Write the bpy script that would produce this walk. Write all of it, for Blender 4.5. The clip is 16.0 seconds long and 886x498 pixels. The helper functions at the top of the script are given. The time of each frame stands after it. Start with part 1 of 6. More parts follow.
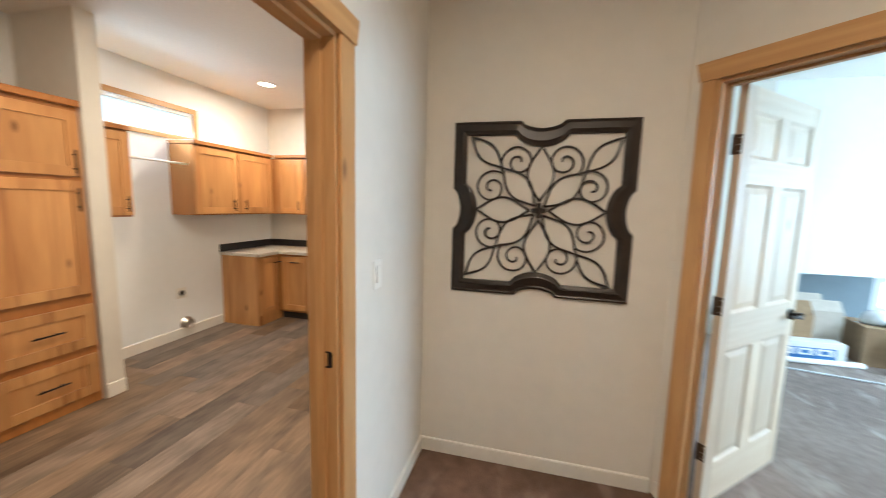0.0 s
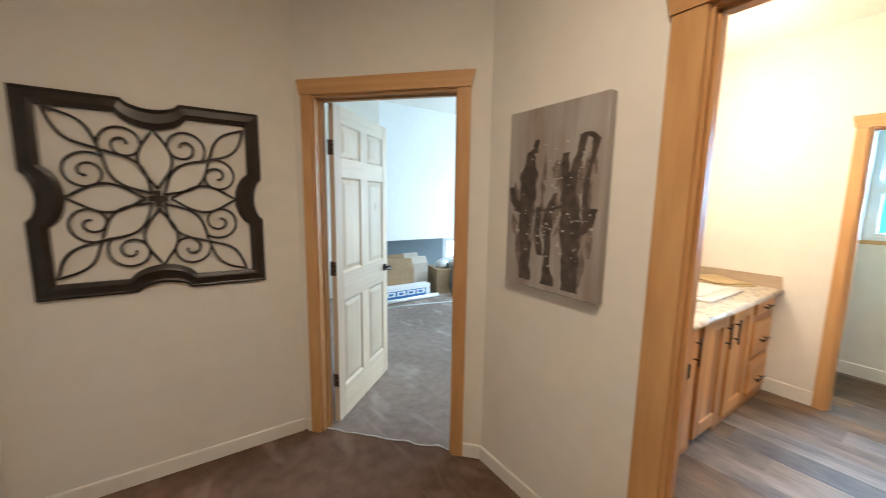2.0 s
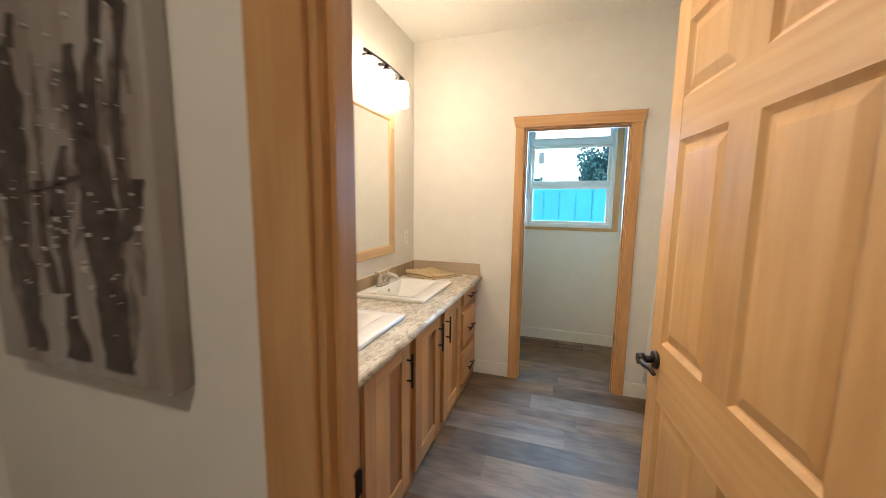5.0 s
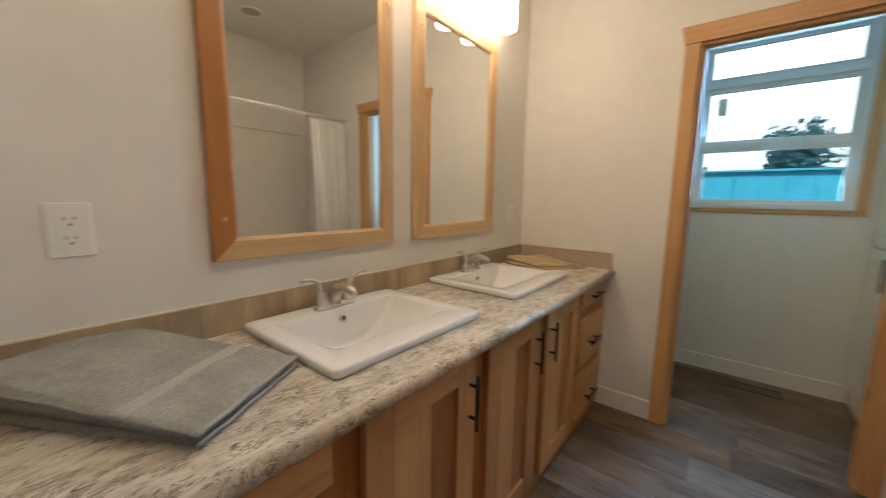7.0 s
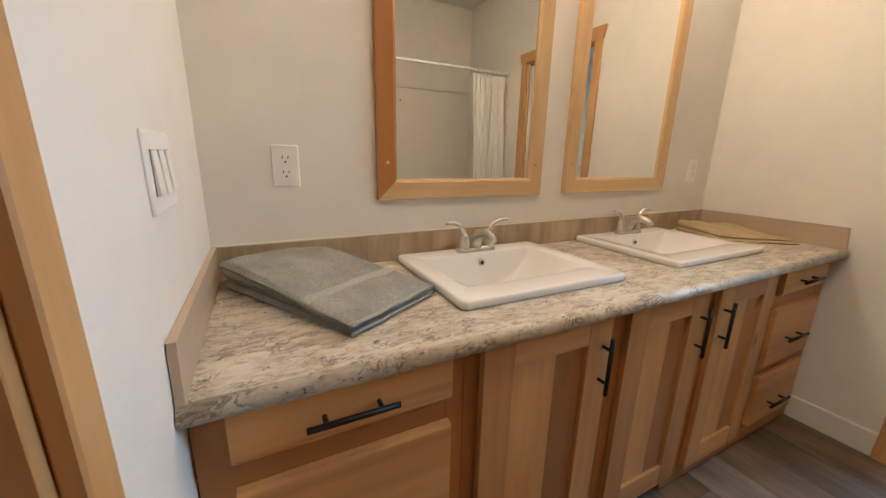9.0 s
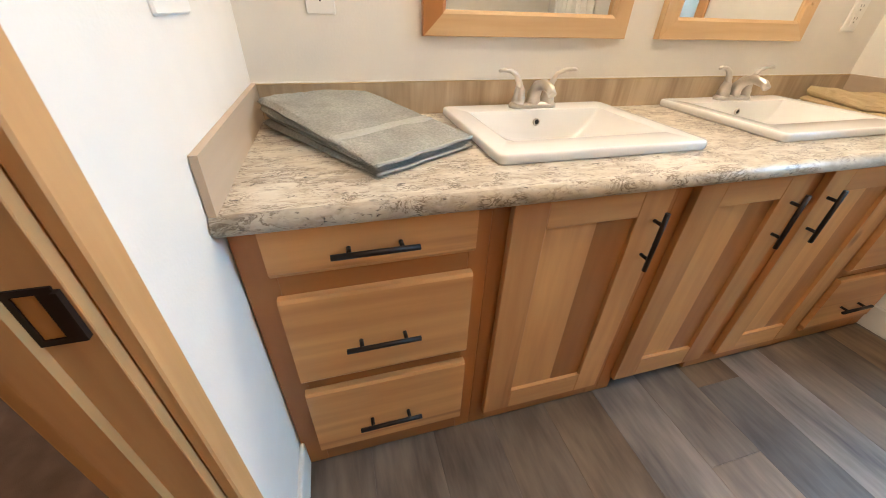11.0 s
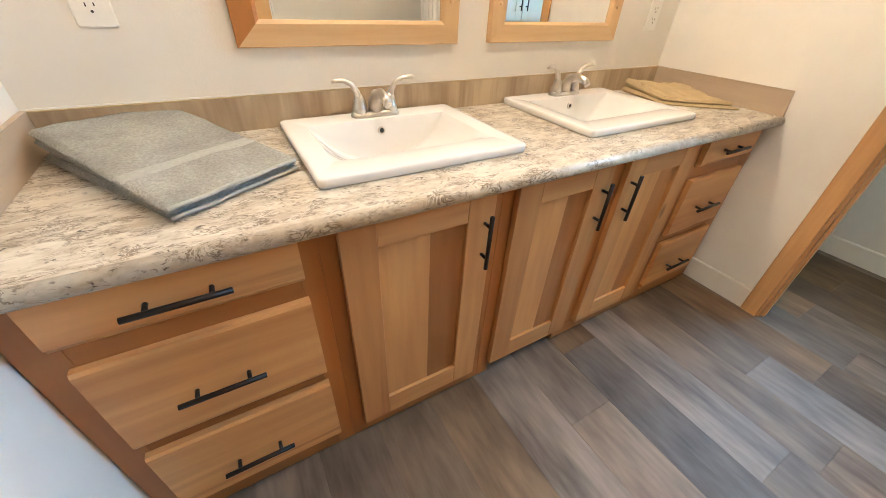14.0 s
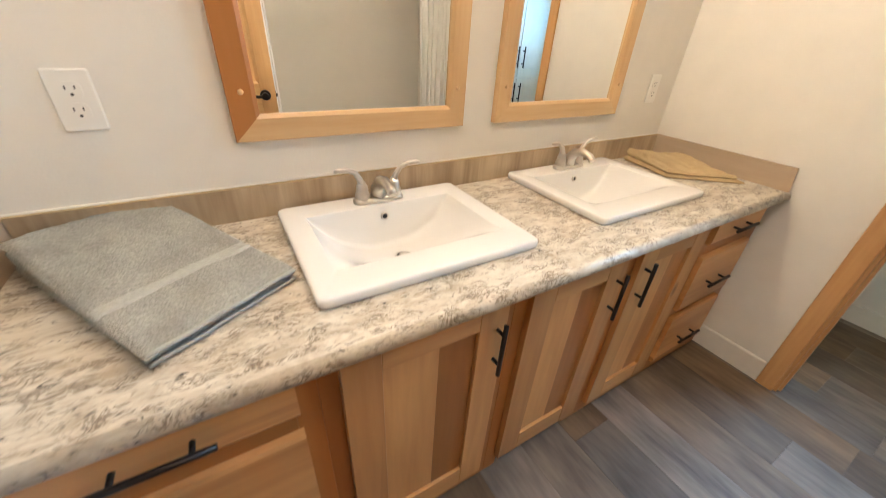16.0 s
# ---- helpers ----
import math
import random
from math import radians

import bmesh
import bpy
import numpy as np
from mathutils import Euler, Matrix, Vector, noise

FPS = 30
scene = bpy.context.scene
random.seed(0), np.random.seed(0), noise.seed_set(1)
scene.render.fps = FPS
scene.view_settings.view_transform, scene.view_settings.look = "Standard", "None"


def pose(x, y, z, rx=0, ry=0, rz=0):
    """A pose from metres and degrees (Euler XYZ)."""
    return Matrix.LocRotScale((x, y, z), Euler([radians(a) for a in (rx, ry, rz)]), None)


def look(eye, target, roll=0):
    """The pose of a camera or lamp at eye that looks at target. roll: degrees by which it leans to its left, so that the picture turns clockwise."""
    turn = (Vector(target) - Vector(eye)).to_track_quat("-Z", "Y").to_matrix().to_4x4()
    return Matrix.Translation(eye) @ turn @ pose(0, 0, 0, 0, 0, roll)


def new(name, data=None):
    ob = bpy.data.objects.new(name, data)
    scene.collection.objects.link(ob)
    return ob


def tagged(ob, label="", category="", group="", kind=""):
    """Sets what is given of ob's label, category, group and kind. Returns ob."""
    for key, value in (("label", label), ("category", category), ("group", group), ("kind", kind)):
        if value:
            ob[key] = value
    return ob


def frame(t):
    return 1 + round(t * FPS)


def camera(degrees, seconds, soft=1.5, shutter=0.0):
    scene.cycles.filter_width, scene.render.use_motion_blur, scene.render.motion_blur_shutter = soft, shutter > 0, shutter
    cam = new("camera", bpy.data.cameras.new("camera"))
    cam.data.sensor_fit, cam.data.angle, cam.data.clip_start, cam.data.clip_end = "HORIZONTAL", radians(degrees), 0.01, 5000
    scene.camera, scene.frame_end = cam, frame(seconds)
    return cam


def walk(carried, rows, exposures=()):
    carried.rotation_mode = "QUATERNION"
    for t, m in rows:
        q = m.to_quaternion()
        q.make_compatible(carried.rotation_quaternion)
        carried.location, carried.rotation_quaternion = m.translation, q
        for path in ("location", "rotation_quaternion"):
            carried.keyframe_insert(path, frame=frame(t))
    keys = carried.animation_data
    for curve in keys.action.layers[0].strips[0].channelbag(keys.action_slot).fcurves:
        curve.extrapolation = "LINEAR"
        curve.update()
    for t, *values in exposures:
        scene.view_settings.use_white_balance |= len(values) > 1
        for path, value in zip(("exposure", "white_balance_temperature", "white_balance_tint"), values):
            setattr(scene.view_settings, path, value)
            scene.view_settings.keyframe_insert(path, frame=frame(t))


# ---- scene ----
cam = camera(101.7, 16.0, soft=0.75, shutter=0.45)
PATH = [
    (0, (0.213, 0.363, 1.525), (-0.269, 2.289, 1.287), 1.5),
    (0.5, (0.243, 0.257, 1.528), (0.259, 2.242, 1.284), 1.3),
    (1, (0.263, 0.144, 1.524), (0.643, 2.091, 1.273), 1.2),
    (1.5, (0.295, 0.075, 1.511), (1.082, 1.898, 1.27), 1.3),
    (2, (0.398, 0.053, 1.526), (1.508, 1.695, 1.258), 0.9),
    (2.5, (0.49, 0.037, 1.515), (1.872, 1.459, 1.255), 1.0),
    (3, (0.481, 0.014, 1.526), (2.076, 1.192, 1.258), 0.9),
    (3.5, (0.575, 0.006, 1.506), (2.281, 1.019, 1.25), 1.0),
    (4, (0.709, 0.063, 1.484), (2.514, 0.884, 1.225), 0.7),
    (4.2, (0.803, 0.115, 1.48), (2.64, 0.865, 1.233), 0.8),
    (6.3, (1.758, 0.254, 1.365), (3.655, 0.836, 1.112), 0.7),
    (6.4, (1.774, 0.229, 1.35), (3.654, 0.86, 1.094), 1.6),
    (6.5, (1.81, 0.264, 1.346), (3.665, 0.964, 1.084), 1.5),
    (7, (1.908, 0.331, 1.273), (3.454, 1.568, 0.995), 0.9),
    (7.5, (1.952, 0.302, 1.281), (3.155, 1.865, 0.947), 1.1),
    (8, (1.977, 0.28, 1.289), (3.002, 1.955, 0.91), 1.1),
    (8.5, (1.982, 0.256, 1.288), (2.94, 1.959, 0.861), 1.1),
    (9, (1.939, 0.29, 1.227), (2.815, 2.019, 0.731), 1.2),
    (9.5, (1.934, 0.306, 1.156), (2.659, 2.057, 0.515), 1.1),
    (9.7, (1.93, 0.311, 1.132), (2.595, 2.047, 0.394), 1.2),
    (11.8, (2.123, 0.248, 1.204), (2.588, 1.797, 0.027), 2.3),
    (12, (2.153, 0.24, 1.219), (2.675, 1.77, 0.042), 2.7),
    (12.5, (2.213, 0.226, 1.227), (2.88, 1.709, 0.062), 2.6),
    (13, (2.231, 0.222, 1.229), (3.002, 1.656, 0.067), 2.7),
    (13.5, (2.231, 0.224, 1.23), (3.054, 1.628, 0.068), 2.8),
    (14, (2.215, 0.239, 1.231), (3.063, 1.628, 0.068), 2.9),
    (14.5, (2.214, 0.255, 1.257), (3.073, 1.636, 0.092), 3.0),
    (15, (2.203, 0.279, 1.28), (3.069, 1.661, 0.121), 3.2),
    (15.5, (2.204, 0.32, 1.304), (3.094, 1.719, 0.185), 3.3),
    (16, (2.257, 0.401, 1.35), (3.176, 1.853, 0.326), 3.5),
]
EXPOSURES = [(0.0, 1.40, 6350, 10), (1.0, 1.12, 6650, 10), (1.5, 1.34, 6650, 10), (2.0, 1.0, 6700, 12), (2.7, 0.72, 6800, 14), (3.5, 0.38, 6600, 13), (4.2, 0.30, 6500, 11), (6.3, -0.30, 6450, 10), (7.0, -0.56, 6600, 11), (8.0, -0.56, 6950, 14), (9.0, -0.24, 6850, 14), (9.7, 0.08, 6800, 12), (11.8, 0.62, 6500, 11), (14.0, 0.62, 6500, 11), (15.0, 0.60, 6500, 11), (16.0, 0.38, 6500, 11)]
walk(cam, [(t, look(eye, target, roll)) for t, eye, target, roll in PATH], EXPOSURES)

# ---- light ----
world = bpy.data.worlds.new("overcast_world")
scene.world = world
world.use_nodes = True
wn = world.node_tree.nodes
sky = wn.new("ShaderNodeTexSky")
sky.sky_type, sky.sun_disc = "NISHITA", False
sky.sun_elevation, sky.sun_rotation = radians(38), radians(120)
sky.dust_density, sky.ozone_density = 3.0, 1.5
wn["Background"].inputs["Strength"].default_value = 0.18
world.node_tree.links.new(sky.outputs[0], wn["Background"].inputs["Color"])


def lamp(name, kind, m, energy, color, angle=None, shape=None, size=None, size_y=None, spread=180):
    d = bpy.data.lights.new(name, kind)
    d.energy, d.color = energy, color
    if angle is not None:
        d.angle = angle
    if shape:
        d.shape, d.size = shape, size
        if size_y:
            d.size_y = size_y
        d.spread = radians(spread)
    o = new(name, d)
    o.matrix_basis = m
    return o


DAY = (0.52, 0.77, 1.0)
WARM = (1.0, 0.76, 0.49)
SOFT = (1.0, 0.84, 0.68)
lamp("sun", "SUN", look((-20, -14, 18), (0, 0, 0)), 4.5, (1, 0.97, 0.92), angle=radians(12))
# daylight in the bedroom's window opening, in the toilet room's and in the utility room's
lamp("bedroom_daylight", "AREA", look((6.33, 3.5, 1.6), (2.6, 4.0, 0.3)), 105, DAY, shape="RECTANGLE", size=2.4, size_y=1.5)
lamp("far_room_daylight", "AREA", look((5.5, 6.5, 1.0), (4.6, 5.0, 0.3)), 22, DAY, shape="RECTANGLE", size=1.6, size_y=1.2)
lamp("toilet_room_daylight", "AREA", look((5.262, 0.178, 1.82), (1.8, 0.62, 0.9)), 34, (0.25, 0.60, 1.0), shape="RECTANGLE", size=0.80, size_y=1.10, spread=115)
lamp("utility_daylight", "AREA", look((-3.46, 3.1, 2.32), (-2.0, 3.1, 1.2)), 8, DAY, shape="RECTANGLE", size=1.2, size_y=0.2)
# lamps behind the recessed ceiling lights; the hall's is unseen, added to brighten it
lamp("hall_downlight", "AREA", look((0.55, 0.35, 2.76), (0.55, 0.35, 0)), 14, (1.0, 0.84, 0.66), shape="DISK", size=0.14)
lamp("bath_downlight", "AREA", look((2.75, 0.28, 2.76), (2.75, 0.28, 0)), 12, SOFT, shape="DISK", size=0.14)
lamp("utility_downlight", "AREA", look((-2.72, 4.0, 2.76), (-2.72, 4.0, 0)), 11, (1.0, 0.84, 0.65), shape="DISK", size=0.14)
# unseen second utility light, added to brighten the room near its doorway
lamp("utility_downlight_near", "AREA", look((-1.6, 1.9, 2.76), (-1.6, 1.9, 0)), 15, (1.0, 0.84, 0.65), shape="DISK", size=0.14)


# ---- materials ----
def mat(name, color, rough=0.5, metal=0.0, spec=0.5, noise_scale=0, noise_amt=0.0, bump=0.0, bump_scale=0, coords="Object", vary=0.0, stains=0.0):
    """A principled material with grain (noise_scale), larger stains and fine relief."""
    m = bpy.data.materials.new(name)
    m.use_nodes = True
    nt = m.node_tree
    n, l = nt.nodes, nt.links
    p = n["Principled BSDF"]
    p.inputs["Base Color"].default_value = (*color, 1)
    p.inputs["Roughness"].default_value, p.inputs["Metallic"].default_value = rough, metal
    p.inputs["Specular IOR Level"].default_value = spec
    tc = n.new("ShaderNodeTexCoord")
    last = None

    def shade(fac_socket, amount, base):
        mx = n.new("ShaderNodeMix")
        mx.data_type, mx.blend_type = "RGBA", "MULTIPLY"
        mr = n.new("ShaderNodeMapRange")
        mr.inputs["From Min"].default_value, mr.inputs["From Max"].default_value = 0.3, 0.7
        mr.inputs["To Min"].default_value, mr.inputs["To Max"].default_value = 1 - amount, 1 + amount * 0.5
        l.new(fac_socket, mr.inputs["Value"])
        mx.inputs[0].default_value = 1
        if base is None:
            mx.inputs[6].default_value = (*color, 1)
        else:
            l.new(base, mx.inputs[6])
        cc = n.new("ShaderNodeCombineColor")
        for i in range(3):
            l.new(mr.outputs[0], cc.inputs[i])
        l.new(cc.outputs[0], mx.inputs[7])
        return mx.outputs[2]

    if noise_amt:
        nz = n.new("ShaderNodeTexNoise")
        nz.inputs["Scale"].default_value, nz.inputs["Detail"].default_value = noise_scale, 6
        l.new(tc.outputs[coords], nz.inputs["Vector"])
        last = shade(nz.outputs[0], noise_amt, last)
    if stains:
        nz2 = n.new("ShaderNodeTexNoise")
        nz2.inputs["Scale"].default_value, nz2.inputs["Detail"].default_value = max(noise_scale * 0.06, 0.8), 3
        l.new(tc.outputs[coords], nz2.inputs["Vector"])
        last = shade(nz2.outputs[0], stains, last)
    if vary:
        oi = n.new("ShaderNodeObjectInfo")
        last = shade(oi.outputs["Random"], vary, last)
    if last is not None:
        l.new(last, p.inputs["Base Color"])
    if bump:
        bz = n.new("ShaderNodeTexNoise")
        bz.inputs["Scale"].default_value, bz.inputs["Detail"].default_value = bump_scale, 4
        l.new(tc.outputs[coords], bz.inputs["Vector"])
        b = n.new("ShaderNodeBump")
        b.inputs["Strength"].default_value, b.inputs["Distance"].default_value = bump, 0.004
        l.new(bz.outputs[0], b.inputs["Height"])
        l.new(b.outputs[0], p.inputs["Normal"])
    return m


def wood(name, light, dark, axis=2, scale=1.0, rough=0.45, vary=0.25, knots=True, contrast=1.0, hues=0.0, rings=0.0, fine=0.35, spec=0.5, along=1.1, streaks=0.0):
    """Wood whose grain runs along an axis: streaks, growth figure and a few knots; each piece differs."""
    m = bpy.data.materials.new(name)
    m.use_nodes = True
    nt = m.node_tree
    n, l = nt.nodes, nt.links
    p = n["Principled BSDF"]
    tc, oi = n.new("ShaderNodeTexCoord"), n.new("ShaderNodeObjectInfo")
    mp = n.new("ShaderNodeMapping")
    s = [14.0 * scale] * 3
    s[axis] = along * scale
    mp.inputs["Scale"].default_value = s
    mul = n.new("ShaderNodeVectorMath")
    mul.operation = "SCALE"
    cx = n.new("ShaderNodeCombineXYZ")
    for i in range(3):
        l.new(oi.outputs["Random"], cx.inputs[i])
    l.new(cx.outputs[0], mul.inputs[0])
    mul.inputs["Scale"].default_value = 37.0
    add = n.new("ShaderNodeVectorMath")
    l.new(tc.outputs["Object"], mp.inputs["Vector"])
    l.new(mp.outputs[0], add.inputs[0])
    l.new(mul.outputs[0], add.inputs[1])
    a = n.new("ShaderNodeTexNoise")
    a.inputs["Scale"].default_value, a.inputs["Detail"].default_value, a.inputs["Distortion"].default_value = 0.55, 3, 0.8
    b = n.new("ShaderNodeTexNoise")
    b.inputs["Scale"].default_value, b.inputs["Detail"].default_value = 6.0, 5
    w = n.new("ShaderNodeTexWave")
    w.wave_type, w.bands_direction = "RINGS", "XYZ"[axis]
    w.inputs["Scale"].default_value, w.inputs["Distortion"].default_value, w.inputs["Detail"].default_value = 0.8, 8.0, 3
    for t in (a, b, w):
        l.new(add.outputs[0], t.inputs["Vector"])
    m1 = n.new("ShaderNodeMath")
    m1.operation = "MULTIPLY_ADD"
    l.new(a.outputs[0], m1.inputs[0])
    m1.inputs[1].default_value = 0.75
    m2 = n.new("ShaderNodeMath")
    m2.operation = "MULTIPLY_ADD"
    l.new(b.outputs[0], m2.inputs[0])
    m2.inputs[1].default_value, m2.inputs[2].default_value = fine, -0.1 - (fine - 0.35) * 0.5
    l.new(m2.outputs[0], m1.inputs[2])
    m3 = n.new("ShaderNodeMath")
    m3.operation = "MULTIPLY_ADD"
    l.new(w.outputs["Fac"], m3.inputs[0])
    m3.inputs[1].default_value = 0.10 * contrast
    l.new(m1.outputs[0], m3.inputs[2])
    grain = m3.outputs[0]
    if rings:
        # fine growth lines that bow along the board
        w2 = n.new("ShaderNodeTexWave")
        w2.wave_type, w2.bands_direction = "RINGS", "XYZ"[axis]
        w2.inputs["Scale"].default_value, w2.inputs["Distortion"].default_value, w2.inputs["Detail"].default_value = 1.7, 4.0, 3
        w2.inputs["Detail Scale"].default_value = 0.7
        l.new(add.outputs[0], w2.inputs["Vector"])
        m4 = n.new("ShaderNodeMath")
        m4.operation = "MULTIPLY_ADD"
        l.new(w2.outputs["Fac"], m4.inputs[0])
        m4.inputs[1].default_value = rings * 0.4
        l.new(grain, m4.inputs[2])
        m5 = n.new("ShaderNodeMath")
        m5.operation = "SUBTRACT"
        l.new(m4.outputs[0], m5.inputs[0])
        m5.inputs[1].default_value = rings * 0.2
        grain = m5.outputs[0]
    ramp = n.new("ShaderNodeValToRGB")
    e = ramp.color_ramp.elements
    e[0].position, e[0].color = 0.5 - 0.22 / contrast, (*light, 1)
    e[1].position, e[1].color = 0.62 + 0.16 / contrast, (*dark, 1)
    l.new(grain, ramp.inputs[0])
    out = ramp.outputs[0]
    if streaks:
        # thin dark mineral lines along the grain, few to a board
        ms = n.new("ShaderNodeMapping")
        ms.inputs["Scale"].default_value = [0.45 if i == axis else 1.0 for i in range(3)]
        l.new(add.outputs[0], ms.inputs["Vector"])
        sn = n.new("ShaderNodeTexNoise")
        sn.inputs["Scale"].default_value, sn.inputs["Detail"].default_value, sn.inputs["Distortion"].default_value = 1.5, 4, 0.5
        l.new(ms.outputs[0], sn.inputs["Vector"])
        sm = n.new("ShaderNodeMapRange")
        sm.inputs["From Min"].default_value, sm.inputs["From Max"].default_value = 0.61, 0.70
        sm.inputs["To Min"].default_value, sm.inputs["To Max"].default_value = 0.0, streaks
        l.new(sn.outputs[0], sm.inputs["Value"])
        sx = n.new("ShaderNodeMix")
        sx.data_type = "RGBA"
        l.new(sm.outputs[0], sx.inputs[0])
        l.new(out, sx.inputs[6])
        sx.inputs[7].default_value = (dark[0] * 0.75, dark[1] * 0.65, dark[2] * 0.6, 1)
        out = sx.outputs[2]
    if knots:
        mk = n.new("ShaderNodeMapping")
        ks = [5.0] * 3
        ks[axis] = 2.2
        mk.inputs["Scale"].default_value = ks
        l.new(tc.outputs["Object"], mk.inputs["Vector"])
        ak = n.new("ShaderNodeVectorMath")
        l.new(mk.outputs[0], ak.inputs[0])
        l.new(mul.outputs[0], ak.inputs[1])
        v = n.new("ShaderNodeTexVoronoi")
        v.inputs["Scale"].default_value = 1.0
        l.new(ak.outputs[0], v.inputs["Vector"])
        kr = n.new("ShaderNodeMapRange")
        kr.inputs["From Min"].default_value, kr.inputs["From Max"].default_value = 0.05, 0.11
        kr.inputs["To Min"].default_value, kr.inputs["To Max"].default_value = 0.8, 0.0
        l.new(v.outputs["Distance"], kr.inputs["Value"])
        mx = n.new("ShaderNodeMix")
        mx.data_type = "RGBA"
        l.new(kr.outputs[0], mx.inputs[0])
        l.new(out, mx.inputs[6])
        mx.inputs[7].default_value = (dark[0] * 0.35, dark[1] * 0.3, dark[2] * 0.3, 1)
        out = mx.outputs[2]
    hv = n.new("ShaderNodeHueSaturation")
    vr = n.new("ShaderNodeMapRange")
    vr.inputs["To Min"].default_value, vr.inputs["To Max"].default_value = 1 - vary, 1 + vary * 0.6
    l.new(oi.outputs["Random"], vr.inputs["Value"])
    l.new(vr.outputs[0], hv.inputs["Value"])
    l.new(out, hv.inputs["Color"])
    if hues:
        fr = n.new("ShaderNodeMath")
        fr.operation = "MULTIPLY"
        fr.inputs[1].default_value = 7.31
        fc = n.new("ShaderNodeMath")
        fc.operation = "FRACT"
        l.new(oi.outputs["Random"], fr.inputs[0])
        l.new(fr.outputs[0], fc.inputs[0])
        sr = n.new("ShaderNodeMapRange")
        sr.inputs["To Min"].default_value, sr.inputs["To Max"].default_value = 1 - hues, 1 + hues
        l.new(fc.outputs[0], sr.inputs["Value"])
        l.new(sr.outputs[0], hv.inputs["Saturation"])
    l.new(hv.outputs[0], p.inputs["Base Color"])
    bp = n.new("ShaderNodeBump")
    bp.inputs["Strength"].default_value, bp.inputs["Distance"].default_value = 0.15, 0.002
    l.new(b.outputs[0], bp.inputs["Height"])
    l.new(bp.outputs[0], p.inputs["Normal"])
    p.inputs["Roughness"].default_value = rough
    p.inputs["Specular IOR Level"].default_value = spec
    return m


def emitter(name, color, strength):
    m = bpy.data.materials.new(name)
    m.use_nodes = True
    p = m.node_tree.nodes["Principled BSDF"]
    p.inputs["Base Color"].default_value = (0.9, 0.9, 0.9, 1)
    p.inputs["Emission Color"].default_value = (*color, 1)
    p.inputs["Emission Strength"].default_value = strength
    return m


def glass(name):
    """Thin clear pane: light goes straight through, with a faint mirror gloss."""
    m = bpy.data.materials.new(name)
    m.use_nodes = True
    n, l = m.node_tree.nodes, m.node_tree.links
    tr, gl, mx, fr = n.new("ShaderNodeBsdfTransparent"), n.new("ShaderNodeBsdfGlossy"), n.new("ShaderNodeMixShader"), n.new("ShaderNodeFresnel")
    tr.inputs["Color"].default_value = (0.93, 0.97, 0.97, 1)
    gl.inputs["Roughness"].default_value = 0.02
    fr.inputs["IOR"].default_value = 1.3
    l.new(fr.outputs[0], mx.inputs[0])
    l.new(tr.outputs[0], mx.inputs[1])
    l.new(gl.outputs[0], mx.inputs[2])
    l.new(mx.outputs[0], n["Material Output"].inputs["Surface"])
    return m


def streaked(name, c1, c2, c3, scale, stretch, rough, bump=0.1):
    """A mottled, drifting stone or laminate pattern: pale ground, tan drifts, dark flecks."""
    m = bpy.data.materials.new(name)
    m.use_nodes = True
    nt = m.node_tree
    n, l = nt.nodes, nt.links
    p = n["Principled BSDF"]
    tc, mp = n.new("ShaderNodeTexCoord"), n.new("ShaderNodeMapping")
    mp.inputs["Rotation"].default_value = (0, 0, radians(35))
    mp.inputs["Scale"].default_value = stretch
    l.new(tc.outputs["Object"], mp.inputs["Vector"])
    a, b, c = (n.new("ShaderNodeTexNoise") for _ in range(3))
    for t, sc, de, di in ((a, scale, 8, 1.5), (b, scale * 1.7, 6, 2.2), (c, scale * 6, 4, 0.6)):
        t.inputs["Scale"].default_value, t.inputs["Detail"].default_value, t.inputs["Distortion"].default_value = sc, de, di
        l.new(mp.outputs[0], t.inputs["Vector"])
    r1, r2 = n.new("ShaderNodeValToRGB"), n.new("ShaderNodeValToRGB")
    r1.color_ramp.elements[0].position, r1.color_ramp.elements[0].color = 0.40, (*c1, 1)
    r1.color_ramp.elements[1].position, r1.color_ramp.elements[1].color = 0.62, (*c2, 1)
    r2.color_ramp.elements[0].position, r2.color_ramp.elements[0].color = 0.56, (0, 0, 0, 1)
    r2.color_ramp.elements[1].position, r2.color_ramp.elements[1].color = 0.68, (1, 1, 1, 1)
    l.new(a.outputs[0], r1.inputs[0])
    l.new(b.outputs[0], r2.inputs[0])
    mu = n.new("ShaderNodeMath")
    mu.operation = "MULTIPLY"
    l.new(r2.outputs[0], mu.inputs[0])
    l.new(c.outputs[0], mu.inputs[1])
    mx = n.new("ShaderNodeMix")
    mx.data_type = "RGBA"
    l.new(mu.outputs[0], mx.inputs[0])
    l.new(r1.outputs[0], mx.inputs[6])
    mx.inputs[7].default_value = (*c3, 1)
    l.new(mx.outputs[2], p.inputs["Base Color"])
    bp = n.new("ShaderNodeBump")
    bp.inputs["Strength"].default_value, bp.inputs["Distance"].default_value = bump, 0.001
    l.new(c.outputs[0], bp.inputs["Height"])
    l.new(bp.outputs[0], p.inputs["Normal"])
    p.inputs["Roughness"].default_value = rough
    return m


